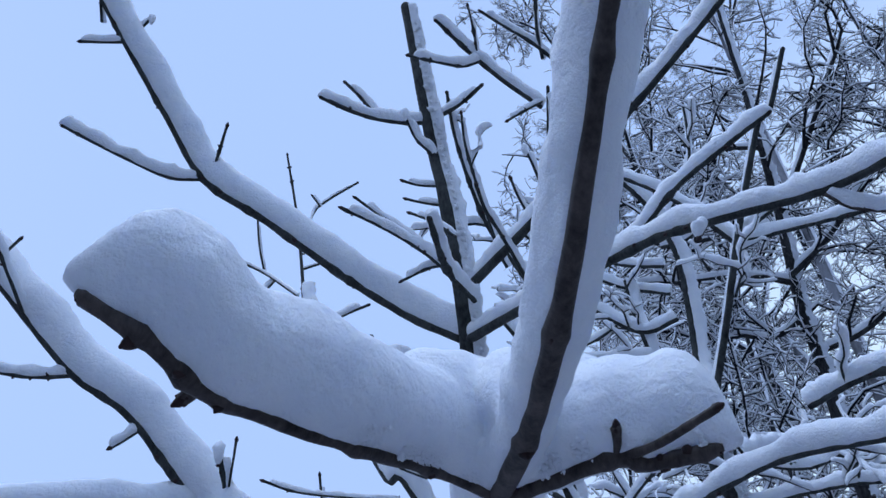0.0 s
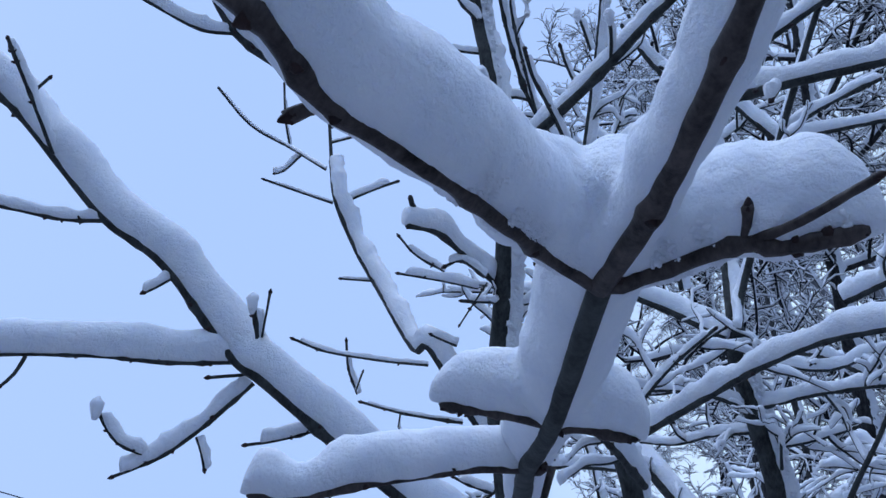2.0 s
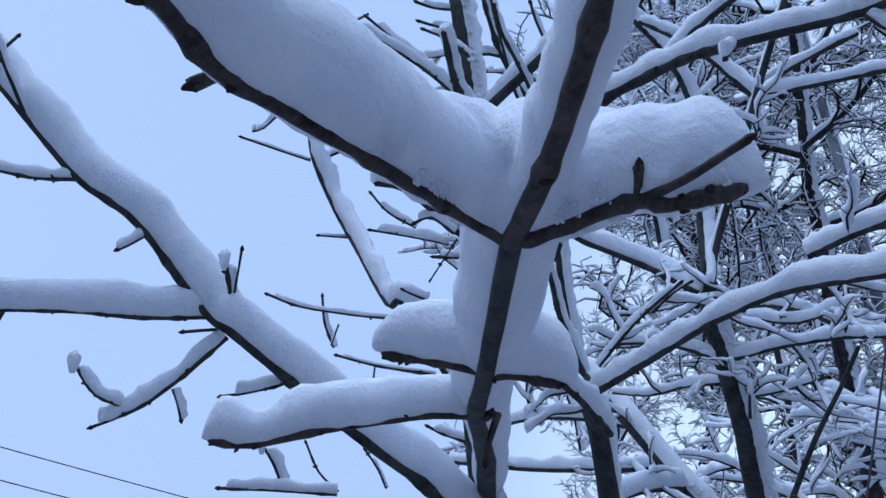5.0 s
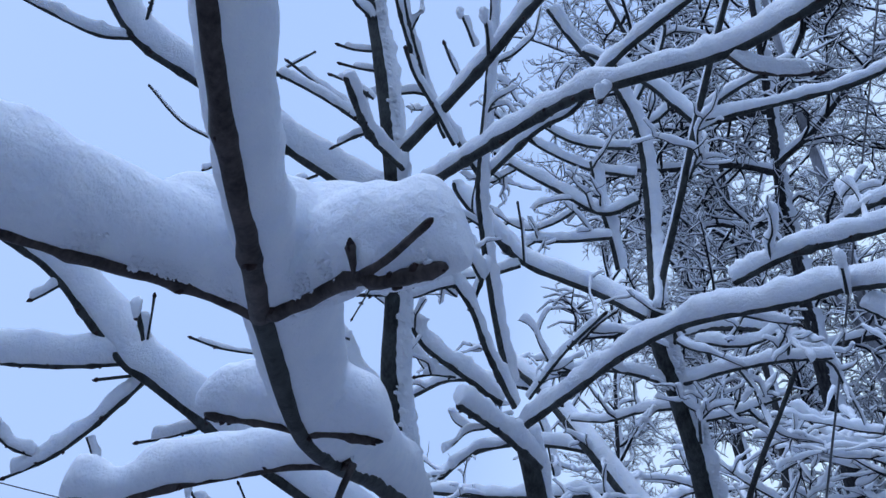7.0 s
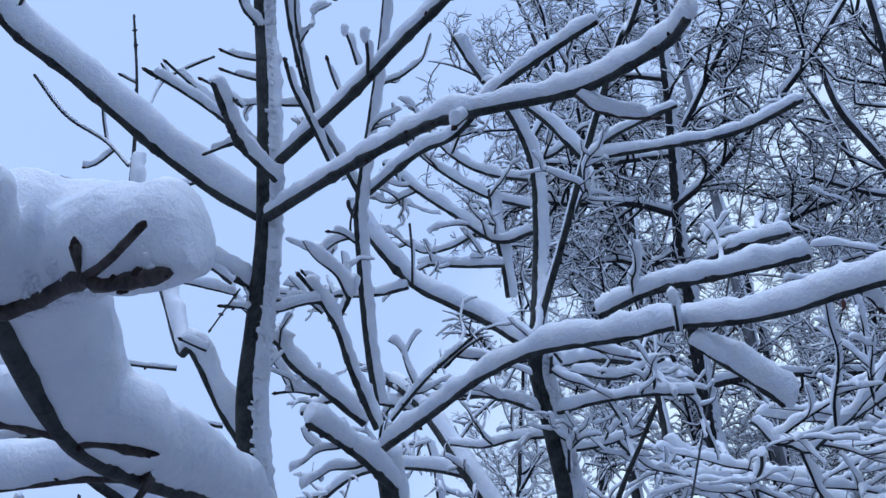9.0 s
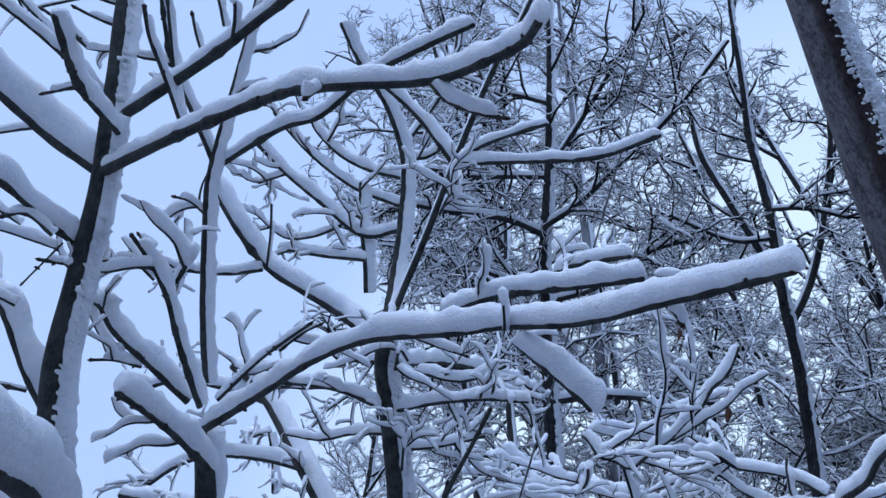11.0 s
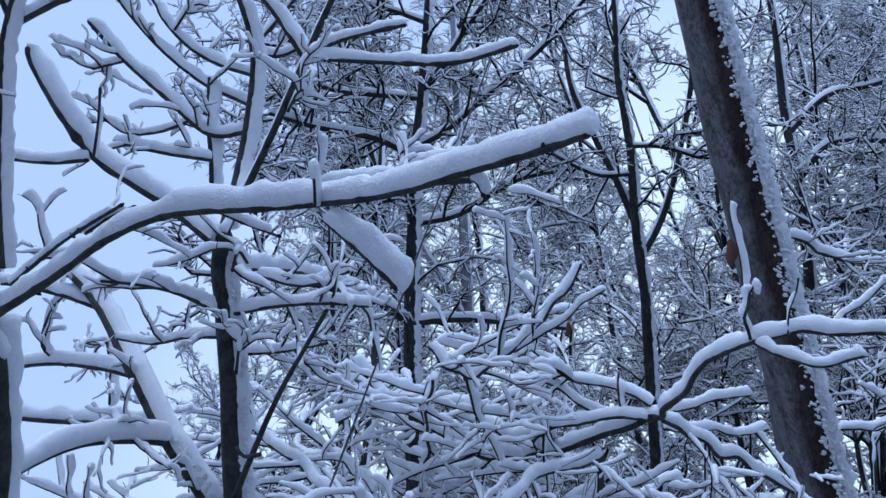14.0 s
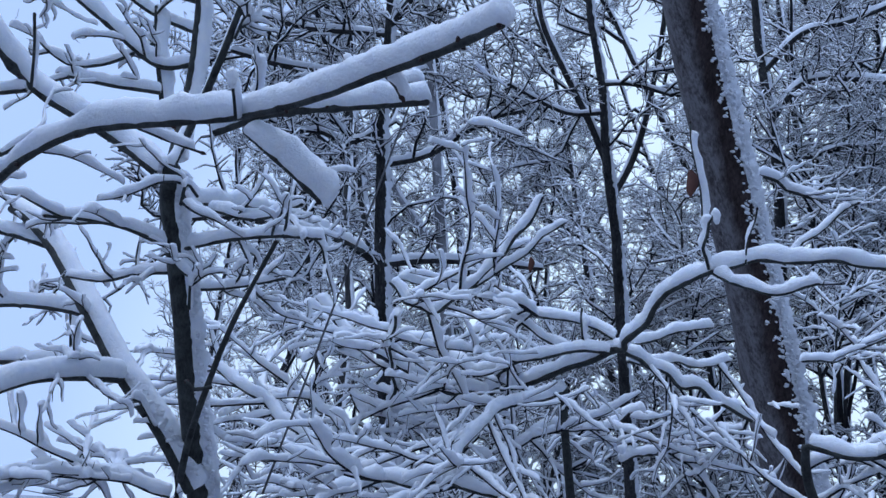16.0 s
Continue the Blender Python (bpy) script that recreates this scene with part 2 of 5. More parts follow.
def crumbs(c, count, size, rng, thick, drift, spread):
    """Clots of driven snow on the weather side of a stem."""
    t, verts, faces = ahead(c), [], []
    shape = np.array(BLOB)
    arc = np.r_[0, np.cumsum(np.linalg.norm(np.diff(c[:, :3], axis=0), axis=1))]
    for _ in range(count):
        i = int(np.searchsorted(arc, rng.uniform(0.02, 0.98) * arc[-1]))
        i = min(i, len(c) - 1)
        u = drift - (drift @ t[i]) * t[i]
        u /= np.linalg.norm(u)
        s = np.cross(t[i], u)
        a = rng.normal(0, 0.6 * spread)
        a = float(a if abs(a) < spread else rng.uniform(-0.8, 0.8) * spread) + 0.22 * wobble(arc[i] * 9, 0.4, 0) + 0.12 * wobble(arc[i] * 40, 1.4, 0)
        n = math.cos(a) * u + math.sin(a) * s
        k = size * rng.uniform(0.35, 1.3)
        p = c[i, :3] + n * (c[i, 3] + 0.1 * k + thick * math.exp(-((a / 0.9) ** 2))) + t[i] * rng.uniform(-size, size)
        axes = np.stack([t[i] * k * rng.uniform(0.7, 1.2), (np.cross(n, t[i]) + 0.3 * t[i]) * k * rng.uniform(0.8, 1.4), n * k * rng.uniform(0.6, 1.2)])
        v = (shape * (1 + rng.normal(0, 0.2, (24, 1)))) @ axes + p
        b = len(verts)
        verts += v.tolist()
        for y in range(3):
            faces += [(b + 6 * y + x, b + 6 * y + (x + 1) % 6, b + 6 * y + 6 + (x + 1) % 6, b + 6 * y + 6 + x) for x in range(6)]
        faces += [tuple(b + x for x in range(5, -1, -1)), tuple(b + 18 + x for x in range(6))]
    return verts, faces


def grains(c, h, wide, lean, count, rng):
    """Icy grains along the lower edges of the snow on a near shoot."""
    t, verts, faces = ahead(c), [], []
    shape = np.array(BLOB)
    arc = np.r_[0, np.cumsum(np.linalg.norm(np.diff(c[:, :3], axis=0), axis=1))]
    up = UP + 0.10 * WIND + np.array((0, lean, 0))
    for _ in range(count):
        arc_f = rng.uniform(0.06, 0.86)
        f = float(np.interp(arc_f * arc[-1], arc, np.linspace(0, 1, len(c))))
        i = min(int(f * (len(c) - 1)), len(c) - 2)
        at = c[i] + (c[i + 1] - c[i]) * (f * (len(c) - 1) - i)
        if wobble(arc_f * 9, c[0, 0] * 50, 0.2) < 0.0:
            continue
        u = up - (up @ t[i]) * t[i]
        u /= np.linalg.norm(u)
        s = np.cross(t[i], u)
        k = rng.uniform(0.0005, 0.0015)
        sn = max(rng.uniform(-1.0, -0.78) + 0.15 * wobble(arc_f * 14, 3.3, c[0, 0] * 40), -0.98)
        side = rng.choice((-1, 1)) * 0.5 * wide * h * math.sqrt(max(1 - sn * sn, 0)) * (1 - 0.42 * max(-sn, 0) ** 2)
        p = at[:3] + s * side + u * (0.35 * at[3] + 0.5 * h + (0.65 * at[3] + 0.5 * h) * sn)
        v = (shape * k * (1 + rng.normal(0, 0.18, (24, 1)))) @ np.stack([t[i] * rng.uniform(0.8, 1.6), s, u]) + p
        b = len(verts)
        verts += v.tolist()
        for y in range(3):
            faces += [(b + 6 * y + x, b + 6 * y + (x + 1) % 6, b + 6 * y + 6 + (x + 1) % 6, b + 6 * y + 6 + x) for x in range(6)]
        faces += [tuple(b + x for x in range(5, -1, -1)), tuple(b + 18 + x for x in range(6))]
    return verts, faces


def egg(p, d, length, r, sides=7):
    """A pointed bud at p along d."""
    d = np.array(d) / np.linalg.norm(d)
    f = np.array([0, 0.15, 0.45, 0.75, 1.0])
    c = np.column_stack([np.array(p) + np.outer(f * length, d), r * np.array([0.7, 1.0, 0.95, 0.72, 0.34])])
    return tube(c, sides, 0.45)


def bark_of(points):
    return SHOOT if max(p[1] for p in points) < 0.70 else ASH


def limb(tree, points, snow, name="branch", buds=0, wind=0.0, wide=0.9, lean=0.0, bark=None, label="", heap=None, blunt=0.35):
    """One limb of a tree with its snow, and the buds that it bears."""
    GROWN.setdefault(tree.name, []).append(np.array(points, float))
    slim = SLIM.get(tree.name, 1.0)
    points = [(x, y, z, slim * r) for x, y, z, r in points]
    luck = random.Random(round(points[0][0] * 1e4 + points[-1][2] * 1e3))
    reach = min(math.dist(p[:3], (0.2, 0.0, 1.55)) for p in points)
    near, far = reach < 1.5, reach > 3.0
    step = 0.006 if reach < 0.7 else 0.012 if near else 0.022 if not far else 0.06
    c = curve(points, step)
    total = np.linalg.norm(np.diff(c[:, :3], axis=0), axis=1).sum()
    if buds and not isinstance(buds, tuple):
        buds = int(1.6 * buds) + 1
    elif not buds and 0.5 < reach < 1.6 and total > 0.07 and max(p[3] for p in points) < 0.006:
        buds = 2 + int(12 * total)
    nodes = buds if isinstance(buds, tuple) else sorted(luck.uniform(0.12, 0.97) for _ in range(buds))
    ob = part(name, *tube(c, 12 if near else 8, 0.22 if reach < 0.5 and c[:, 3].max() < 0.0045 else 0.10 if not far else 0.16, nodes), bark or BARKS.get(tree.name) or bark_of(points), tree, label)
    if snow > 0:
        cs = curve(points, max(step, min(0.3 * snow, 2 * step)) if wind < 1 else 0.006 + 0.003 * reach)
        if snow > 0.019 and name != "trunk":       # thick snow reaches a little past the tip
            tip = cs[-1].copy()
            tip[:3] += (cs[-1, :3] - cs[-3, :3]) / np.linalg.norm(cs[-1, :3] - cs[-3, :3]) * min(0.3 * snow, 0.012)
            cs = np.vstack([cs, tip])
        elif name != "trunk" and len(cs) > 6 and reach < 3:   # thin snow leaves the tip bare
            cs = cs[: max(5, len(cs) - luck.choice((1, 1, 2)))]
        cs = crowd_ends(cs, 0.75 * snow)
        loaf = snow_skin(cs, snow, wind, 26 if wind >= 1 else 18 if near else 12, wide, (0.55 if far and tree.name != "old_tree" else 0.18) if wind >= 1 else 0.09 if snow > 0.033 and tree.name != "spreading_shrub" else 0.24, lean=lean, grit=0.22 if wind >= 1 else 0.0, blunt=blunt if heap is not None else 0.45 if reach < 1.5 and total > 0.15 else 0.75, drift=LEE_GAP if tree.name == "old_tree" else WIND)
        if heap is None:
            part("snow", *loaf, SNOW_FAR if far else SNOW, ob, "white snow lying along the branch")
        else:
            heap.append(loaf)
        if reach < 0.52 and wind < 0.1 and snow > 0.008 and c[:, 3].max() < 0.005:
            crust = part("snow_crust", *grains(cs, snow, wide, lean, int(6000 * total), np.random.default_rng(len(cs))), ICE, ob, "icy grains along the lower edge of the snow")
            tagged(crust, kind="stuff")
        if wind >= 0.5 and reach < 5.5 and tree.name in ("ash_tree", "young_tree", "old_tree") and c[:, 3].max() > 0.012:
            size = 0.0042 if reach < 1.6 else 0.0055 if reach < 3 else 0.0095
            crust = part("snow_crust", *crumbs(cs, int(min(5600 if wind > 1 else 1400, total * (14 if wind > 1 else 5) / size)), size, np.random.default_rng(len(cs)), 0.6 * snow, LEE_GAP if wind > 1 else WIND, 0.98 if wind > 1 else 0.72), SNOW, ob, "clotted crust of driven snow")
            tagged(crust, kind="stuff")
    if snow > 0.0105 and reach < 2.2 and name != "trunk" and wind < 0.5 and ahead(c)[-1][2] > 0.62 and total < 0.16:
        k = 0.34 * snow + c[-1, 3]
        lump = np.array([(0.4, 0.0, -2.6, 0.4), (0.3, 0.0, -1.6, 0.8), (0.2, 0.0, -0.6, 0.95), (0.1, -0.1, 0.1, 1.05), (0.0, -0.1, 0.6, 0.85), (0.0, 0.0, 0.95, 0.5)]) * k
        lump[:, :3] += c[-1, :3] + (0.0, 0.0, 0.3 * k)
        part("snow", *tube(lump, 12, 0.35), SNOW, ob, "round cap of snow on the tip")
    t, u, v = frames(c)
    for f in nodes:
        i, turn = min(int(f * (len(c) - 1)), len(c) - 1), luck.uniform(0, 6.28)
        side = math.cos(turn) * u[i] + math.sin(turn) * v[i]
        for sgn in (1, -1):
            if luck.random() < 0.8:
                r = (0.0016 + 0.26 * c[i, 3]) * (1.2 if reach < 0.5 else 1.0) * luck.uniform(0.75, 1.15)
                part("bud", *egg(c[i, :3] + sgn * side * c[i, 3] * 0.7, sgn * side + luck.uniform(0.3, 1.0) * t[i], luck.uniform(1.3, 2.2) * r * (0.62 if reach < 0.5 else 1.0), r, 6), BUD, ob)
    if reach < 2.6 and c[-1, 3] < 0.0085 and name != "trunk":
        r = min(0.0010 + (0.45 if reach < 0.5 else 0.7) * c[-1, 3], 0.005)
        part("bud", *egg(c[-1, :3] - t[-1] * r, t[-1], (2.8 if c[-1, 3] < 0.003 else 1.7) * r, r * 1.15, 7), BUD, ob, "dark end bud")
        if reach < 1.6:
            for sgn in (1, -1):
                part("bud", *egg(c[-1, :3] - t[-1] * 1.2 * r, t[-1] + 0.7 * sgn * v[-1], 1.9 * r, r * 0.7, 6), BUD, ob)
    return ob


def settle(owner, heap, voxel):
    """Loaves of snow that have grown into one another, as one soft mass."""
    verts, faces = [], []
    for v, f in heap:
        faces += [[len(verts) + i for i in k] for k in f]
        verts += v
    ob = part("snow", verts, faces, SNOW, owner, "thick white snow filling the fork")
    melt = ob.modifiers.new("melt", "REMESH")
    melt.mode, melt.voxel_size, melt.use_smooth_shade = "VOXEL", voxel, True
    soft = ob.modifiers.new("soft", "SMOOTH")
    soft.factor, soft.iterations = 0.5, 14
    for scale, strength in ((0.022, 0.0035), (0.006, 0.0009)):
        lumps = bpy.data.textures.new("lumps", "CLOUDS")
        lumps.noise_scale, lumps.noise_depth = scale, 2
        push = ob.modifiers.new("lumps", "DISPLACE")
        push.texture, push.strength, push.texture_coords = lumps, strength, "LOCAL"
    return ob


GROWN, SLIM = {}, {"spreading_shrub": 0.7, "forked_tree": 0.8, "wide_tree": 0.75}
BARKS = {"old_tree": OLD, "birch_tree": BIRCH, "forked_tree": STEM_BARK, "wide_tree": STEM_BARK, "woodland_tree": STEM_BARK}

# ---- ground and distance ----
# stays out of view; darker than snow so that less light bounces up
ground = tagged(part("ground", [(-900, -900, -0.02), (900, -900, -0.02), (900, 900, -0.02), (-900, 900, -0.02)], [(0, 1, 2, 3)], DIM_GROUND), "unseen ground, toned down to limit bounced light", "ground", kind="structure")


def light_blocker():
    """An added dark wall, never in view, that cuts sky light behind and beside the camera."""
    verts, faces, n = [], [], 90
    for i in range(n):
        a = radians(75 + 215 * i / (n - 1))
        k = 8.0 + 1.0 * wobble(i * 0.5, 0.7, 0)
        top = 5.4 + 1.8 * wobble(i * 0.9, 5.1, 0)
        for z, grow in ((-0.1, 1.0), (2.0, 1.05), (3.6, 1.12), (top, 1.35)):
            verts.append((k * grow * math.sin(a), k * grow * math.cos(a), z))
    for i in range(n - 1):
        for j in range(3):
            faces.append((4 * i + j, 4 * i + j + 1, 4 * i + j + 5, 4 * i + j + 4))
    return verts, faces


# not a real stand of trees: an unseen wall that dims camera-facing snow
tagged(part("backdrop_wood", *light_blocker(), BLOCKER), "unseen dark wall added behind the camera to hold back sky light", "woods", kind="structure")

# ---- the trees near the camera ----
ash = thing("ash_tree", "young ash tree with grey bark, black buds and thick snow", "tree", at=(0, 0, 0))
middle = thing("ash_sapling", "forked ash sapling with long snow-laden limbs", "tree")
young = thing("young_tree", "slender young tree with a straight trunk and snowy laterals", "tree")
stick = thing("bare_shoot", "dark bare upright shoot without snow", "shoot")
far = thing("woodland_tree", "dark upright tree with level snow-covered limbs", "tree", "woodland trees")
thick = thing("old_tree", "thick leaning trunk with flaking bark and snow down its weather side", "tree")
brush = thing("spreading_shrub", "spreading shrub of crossing boughs under rounded snow", "shrub")
birch = thing("birch_tree", "birch with a pale banded trunk among snowy twigs", "tree", "woodland trees")
forked = thing("forked_tree", "dark tree forking into three upright stems", "tree", "woodland trees")
wide = thing("wide_tree", "dark tree with wide snow-covered boughs", "tree", "woodland trees")

# ash
node_heap = []
stem = limb(ash, [(0.083, 1.250, 1.656, 0.0156), (0.066, 1.060, 1.686, 0.0134), (0.044, 0.840, 1.686, 0.0101), (0.028, 0.668, 1.675, 0.0080), (0.024, 0.510, 1.671, 0.0061), (0.024, 0.365, 1.701, 0.0057)], 0.0600, heap=node_heap)
limb(ash, [(0.024, 0.365, 1.701, 0.0059), (0.032, 0.300, 1.708, 0.0048), (0.037, 0.224, 1.726, 0.0042), (0.040, 0.168, 1.755, 0.0032), (0.043, 0.144, 1.781, 0.0032), (0.044, 0.123, 1.795, 0.0029)], 0.0270, buds=(0.23, 0.5, 0.87), wind=0.03, wide=1.05, lean=0.3, heap=node_heap)
limb(ash, [(0.024, 0.365, 1.701, 0.0043), (-0.004, 0.347, 1.706, 0.0035), (-0.046, 0.283, 1.697, 0.0030), (-0.086, 0.246, 1.700, 0.0031), (-0.097, 0.230, 1.705, 0.0038), (-0.106, 0.220, 1.710, 0.0036), (-0.125, 0.213, 1.720, 0.0040)], 0.0480, buds=(0.2, 0.44, 0.72, 0.80, 0.90), lean=0.3, heap=node_heap)
limb(ash, [(-0.090, 0.263, 1.713, 0.0028), (-0.096, 0.260, 1.708, 0.0025), (-0.101, 0.257, 1.702, 0.0028)], 0.0000)
limb(ash, [(0.024, 0.365, 1.701, 0.0043), (0.046, 0.352, 1.704, 0.0039), (0.075, 0.327, 1.709, 0.0035), (0.088, 0.321, 1.705, 0.0032), (0.115, 0.309, 1.709, 0.0031)], 0.0560, buds=(0.1, 0.55, 0.68, 0.82, 0.93), lean=0.45, heap=node_heap)
limb(ash, [(0.075, 0.326, 1.708, 0.0025), (0.090, 0.308, 1.710, 0.0020), (0.108, 0.284, 1.717, 0.0019)], 0.0000)
limb(ash, [(0.075, 0.327, 1.710, 0.0019), (0.074, 0.319, 1.713, 0.0019), (0.073, 0.314, 1.718, 0.0026)], 0.0000)
limb(ash, [(0.024, 0.512, 1.673, 0.0038), (-0.009, 0.517, 1.678, 0.0029), (-0.043, 0.522, 1.682, 0.0036)], 0.0400, buds=(0.5, 0.75, 0.9), heap=node_heap, blunt=1.0)
limb(ash, [(0.024, 0.512, 1.672, 0.0032), (0.048, 0.513, 1.672, 0.0029), (0.073, 0.515, 1.670, 0.0029)], 0.0430, buds=2, heap=node_heap, blunt=0.9)
# snow bridging the fork between the shoots
node_heap.append(snow_skin(curve([(-0.022, 0.335, 1.705, 0.004), (-0.002, 0.352, 1.712, 0.004), (0.026, 0.372, 1.722, 0.004), (0.058, 0.350, 1.718, 0.004), (0.085, 0.330, 1.715, 0.004)], 0.006), 0.056, 0.0, 18, 0.9, 0.06, lean=0.3))
node_heap.append(snow_skin(curve([(0.024, 0.420, 1.700, 0.005), (0.026, 0.370, 1.716, 0.005), (0.031, 0.315, 1.722, 0.005)], 0.006), 0.052, 0.0, 18, 0.9, 0.06, lean=0.3))
settle(stem, node_heap, 0.0022)
limb(ash, [(0.028, 0.667, 1.675, 0.0049), (-0.020, 0.664, 1.669, 0.0038), (-0.087, 0.661, 1.653, 0.0037), (-0.151, 0.657, 1.634, 0.0040), (-0.186, 0.653, 1.633, 0.0047)], 0.0288, buds=(0.3, 0.62, 0.86, 0.94))
limb(ash, [(0.030, 0.666, 1.674, 0.0045), (0.037, 0.660, 1.672, 0.0037), (0.040, 0.653, 1.675, 0.0037)], 0.0155)
limb(ash, [(0.045, 0.648, 1.673, 0.0034), (0.038, 0.637, 1.648, 0.0029), (0.036, 0.633, 1.632, 0.0029)], 0.0000)
limb(ash, [(0.090, 1.230, 1.578, 0.0133), (-0.006, 1.151, 1.655, 0.0098), (-0.129, 1.077, 1.722, 0.0090), (-0.279, 1.001, 1.814, 0.0080), (-0.335, 0.995, 1.849, 0.0078), (-0.443, 0.962, 1.956, 0.0072), (-0.537, 0.956, 2.012, 0.0069), (-0.630, 0.939, 2.096, 0.0070), (-0.716, 0.936, 2.173, 0.0068), (-0.806, 0.909, 2.228, 0.0072)], 0.0440, buds=6)
limb(ash, [(-0.537, 0.957, 2.011, 0.0037), (-0.592, 0.949, 2.003, 0.0026), (-0.657, 0.936, 2.006, 0.0026), (-0.705, 0.924, 2.007, 0.0024)], 0.0152)
limb(ash, [(-0.328, 1.005, 1.842, 0.0043), (-0.410, 0.988, 1.828, 0.0039), (-0.498, 0.967, 1.822, 0.0038), (-0.594, 0.950, 1.809, 0.0037), (-0.665, 0.934, 1.793, 0.0033)], 0.0420, buds=4)
limb(ash, [(-0.576, 0.951, 1.807, 0.0026), (-0.576, 0.941, 1.781, 0.0022), (-0.586, 0.938, 1.763, 0.0021)], 0.0000)
limb(ash, [(-0.292, 1.000, 1.830, 0.0035), (-0.300, 0.974, 1.875, 0.0029), (-0.309, 0.952, 1.910, 0.0035)], 0.0128)
limb(ash, [(-0.293, 0.977, 1.869, 0.0016), (-0.291, 0.966, 1.905, 0.0016), (-0.289, 0.956, 1.926, 0.0020)], 0.0000)
limb(ash, [(-0.302, 1.016, 1.818, 0.0035), (-0.351, 1.020, 1.761, 0.0035), (-0.394, 1.017, 1.717, 0.0030), (-0.423, 1.014, 1.697, 0.0022), (-0.451, 1.010, 1.681, 0.0022)], 0.0174, buds=2)
limb(ash, [(-0.419, 1.008, 1.711, 0.0022), (-0.448, 0.993, 1.720, 0.0022), (-0.466, 0.978, 1.740, 0.0022), (-0.475, 0.964, 1.757, 0.0024)], 0.0150)
limb(ash, [(-0.362, 1.022, 1.742, 0.0021), (-0.352, 1.026, 1.723, 0.0019), (-0.346, 1.035, 1.704, 0.0021)], 0.0088)
limb(ash, [(-0.315, 1.012, 1.827, 0.0024), (-0.357, 0.995, 1.814, 0.0023)], 0.0000)
limb(ash, [(-0.216, 1.060, 1.773, 0.0024), (-0.265, 1.052, 1.753, 0.0020), (-0.304, 1.046, 1.742, 0.0022)], 0.0151)
limb(ash, [(-0.426, 0.965, 1.938, 0.0024), (-0.443, 0.958, 1.918, 0.0021), (-0.453, 0.951, 1.907, 0.0023)], 0.0109)
limb(ash, [(-0.627, 0.929, 2.094, 0.0029), (-0.651, 0.883, 2.147, 0.0026), (-0.672, 0.841, 2.191, 0.0026), (-0.653, 0.793, 2.181, 0.0023)], 0.0091)
limb(ash, [(-0.656, 0.878, 2.157, 0.0020), (-0.644, 0.884, 2.193, 0.0023)], 0.0000)
limb(ash, [(0.240, 1.654, -0.060, 0.0288), (0.177, 1.495, 0.690, 0.0239), (0.114, 1.335, 1.440, 0.0214), (0.062, 1.205, 1.729, 0.0196), (0.034, 1.141, 1.872, 0.0190), (0.030, 1.084, 2.001, 0.0171), (0.022, 1.043, 2.130, 0.0154), (0.001, 1.013, 2.261, 0.0151), (-0.024, 1.004, 2.392, 0.0143), (-0.044, 1.006, 2.480, 0.0133), (-0.079, 0.982, 2.644, 0.0123), (-0.119, 0.955, 2.836, 0.0104)], 0.0142, name="trunk", wind=1)
limb(ash, [(0.011, 1.051, 2.136, 0.0081), (-0.081, 1.073, 2.189, 0.0083), (-0.201, 1.058, 2.259, 0.0080), (-0.337, 1.033, 2.346, 0.0077), (-0.457, 1.016, 2.420, 0.0074), (-0.531, 0.973, 2.519, 0.0064), (-0.626, 0.905, 2.651, 0.0054), (-0.680, 0.874, 2.731, 0.0050), (-0.752, 0.839, 2.834, 0.0045)], 0.0438, buds=6)
limb(ash, [(-0.457, 1.016, 2.420, 0.0037), (-0.516, 1.007, 2.415, 0.0031), (-0.582, 0.982, 2.431, 0.0031), (-0.648, 0.955, 2.451, 0.0031), (-0.693, 0.932, 2.465, 0.0036)], 0.0211, buds=1)
limb(ash, [(-0.621, 0.905, 2.651, 0.0033), (-0.663, 0.899, 2.642, 0.0027), (-0.697, 0.891, 2.633, 0.0029)], 0.0151)
limb(ash, [(-0.621, 0.904, 2.654, 0.0030), (-0.610, 0.907, 2.685, 0.0025), (-0.590, 0.900, 2.713, 0.0028)], 0.0112)
limb(ash, [(-0.441, 1.006, 2.436, 0.0026), (-0.433, 0.991, 2.477, 0.0024), (-0.422, 0.969, 2.509, 0.0027)], 0.0081)
limb(ash, [(-0.679, 0.898, 2.696, 0.0028), (-0.682, 0.877, 2.726, 0.0025)], 0.0098)
limb(ash, [(0.030, 1.006, 2.181, 0.0047), (-0.014, 0.909, 2.176, 0.0043), (-0.040, 0.809, 2.197, 0.0040)], 0.0220, buds=4)
limb(ash, [(-0.005, 0.845, 2.193, 0.0021), (-0.040, 0.845, 2.218, 0.0021), (-0.071, 0.849, 2.234, 0.0021)], 0.0074)
limb(ash, [(0.027, 1.011, 2.216, 0.0081), (0.114, 0.933, 2.280, 0.0073), (0.158, 0.892, 2.317, 0.0068), (0.201, 0.849, 2.356, 0.0062), (0.247, 0.807, 2.394, 0.0057), (0.313, 0.752, 2.457, 0.0051), (0.386, 0.700, 2.537, 0.0046), (0.450, 0.653, 2.608, 0.0042)], 0.0224, buds=3)
limb(ash, [(0.154, 0.894, 2.313, 0.0027), (0.150, 0.869, 2.341, 0.0027), (0.141, 0.848, 2.361, 0.0027)], 0.0147)
limb(ash, [(0.024, 1.033, 2.127, 0.0079), (0.128, 0.878, 2.121, 0.0066), (0.233, 0.734, 2.114, 0.0057), (0.284, 0.679, 2.104, 0.0051), (0.392, 0.617, 2.106, 0.0047), (0.437, 0.556, 2.103, 0.0044), (0.457, 0.522, 2.103, 0.0045), (0.452, 0.475, 2.085, 0.0045)], 0.0225, buds=6)
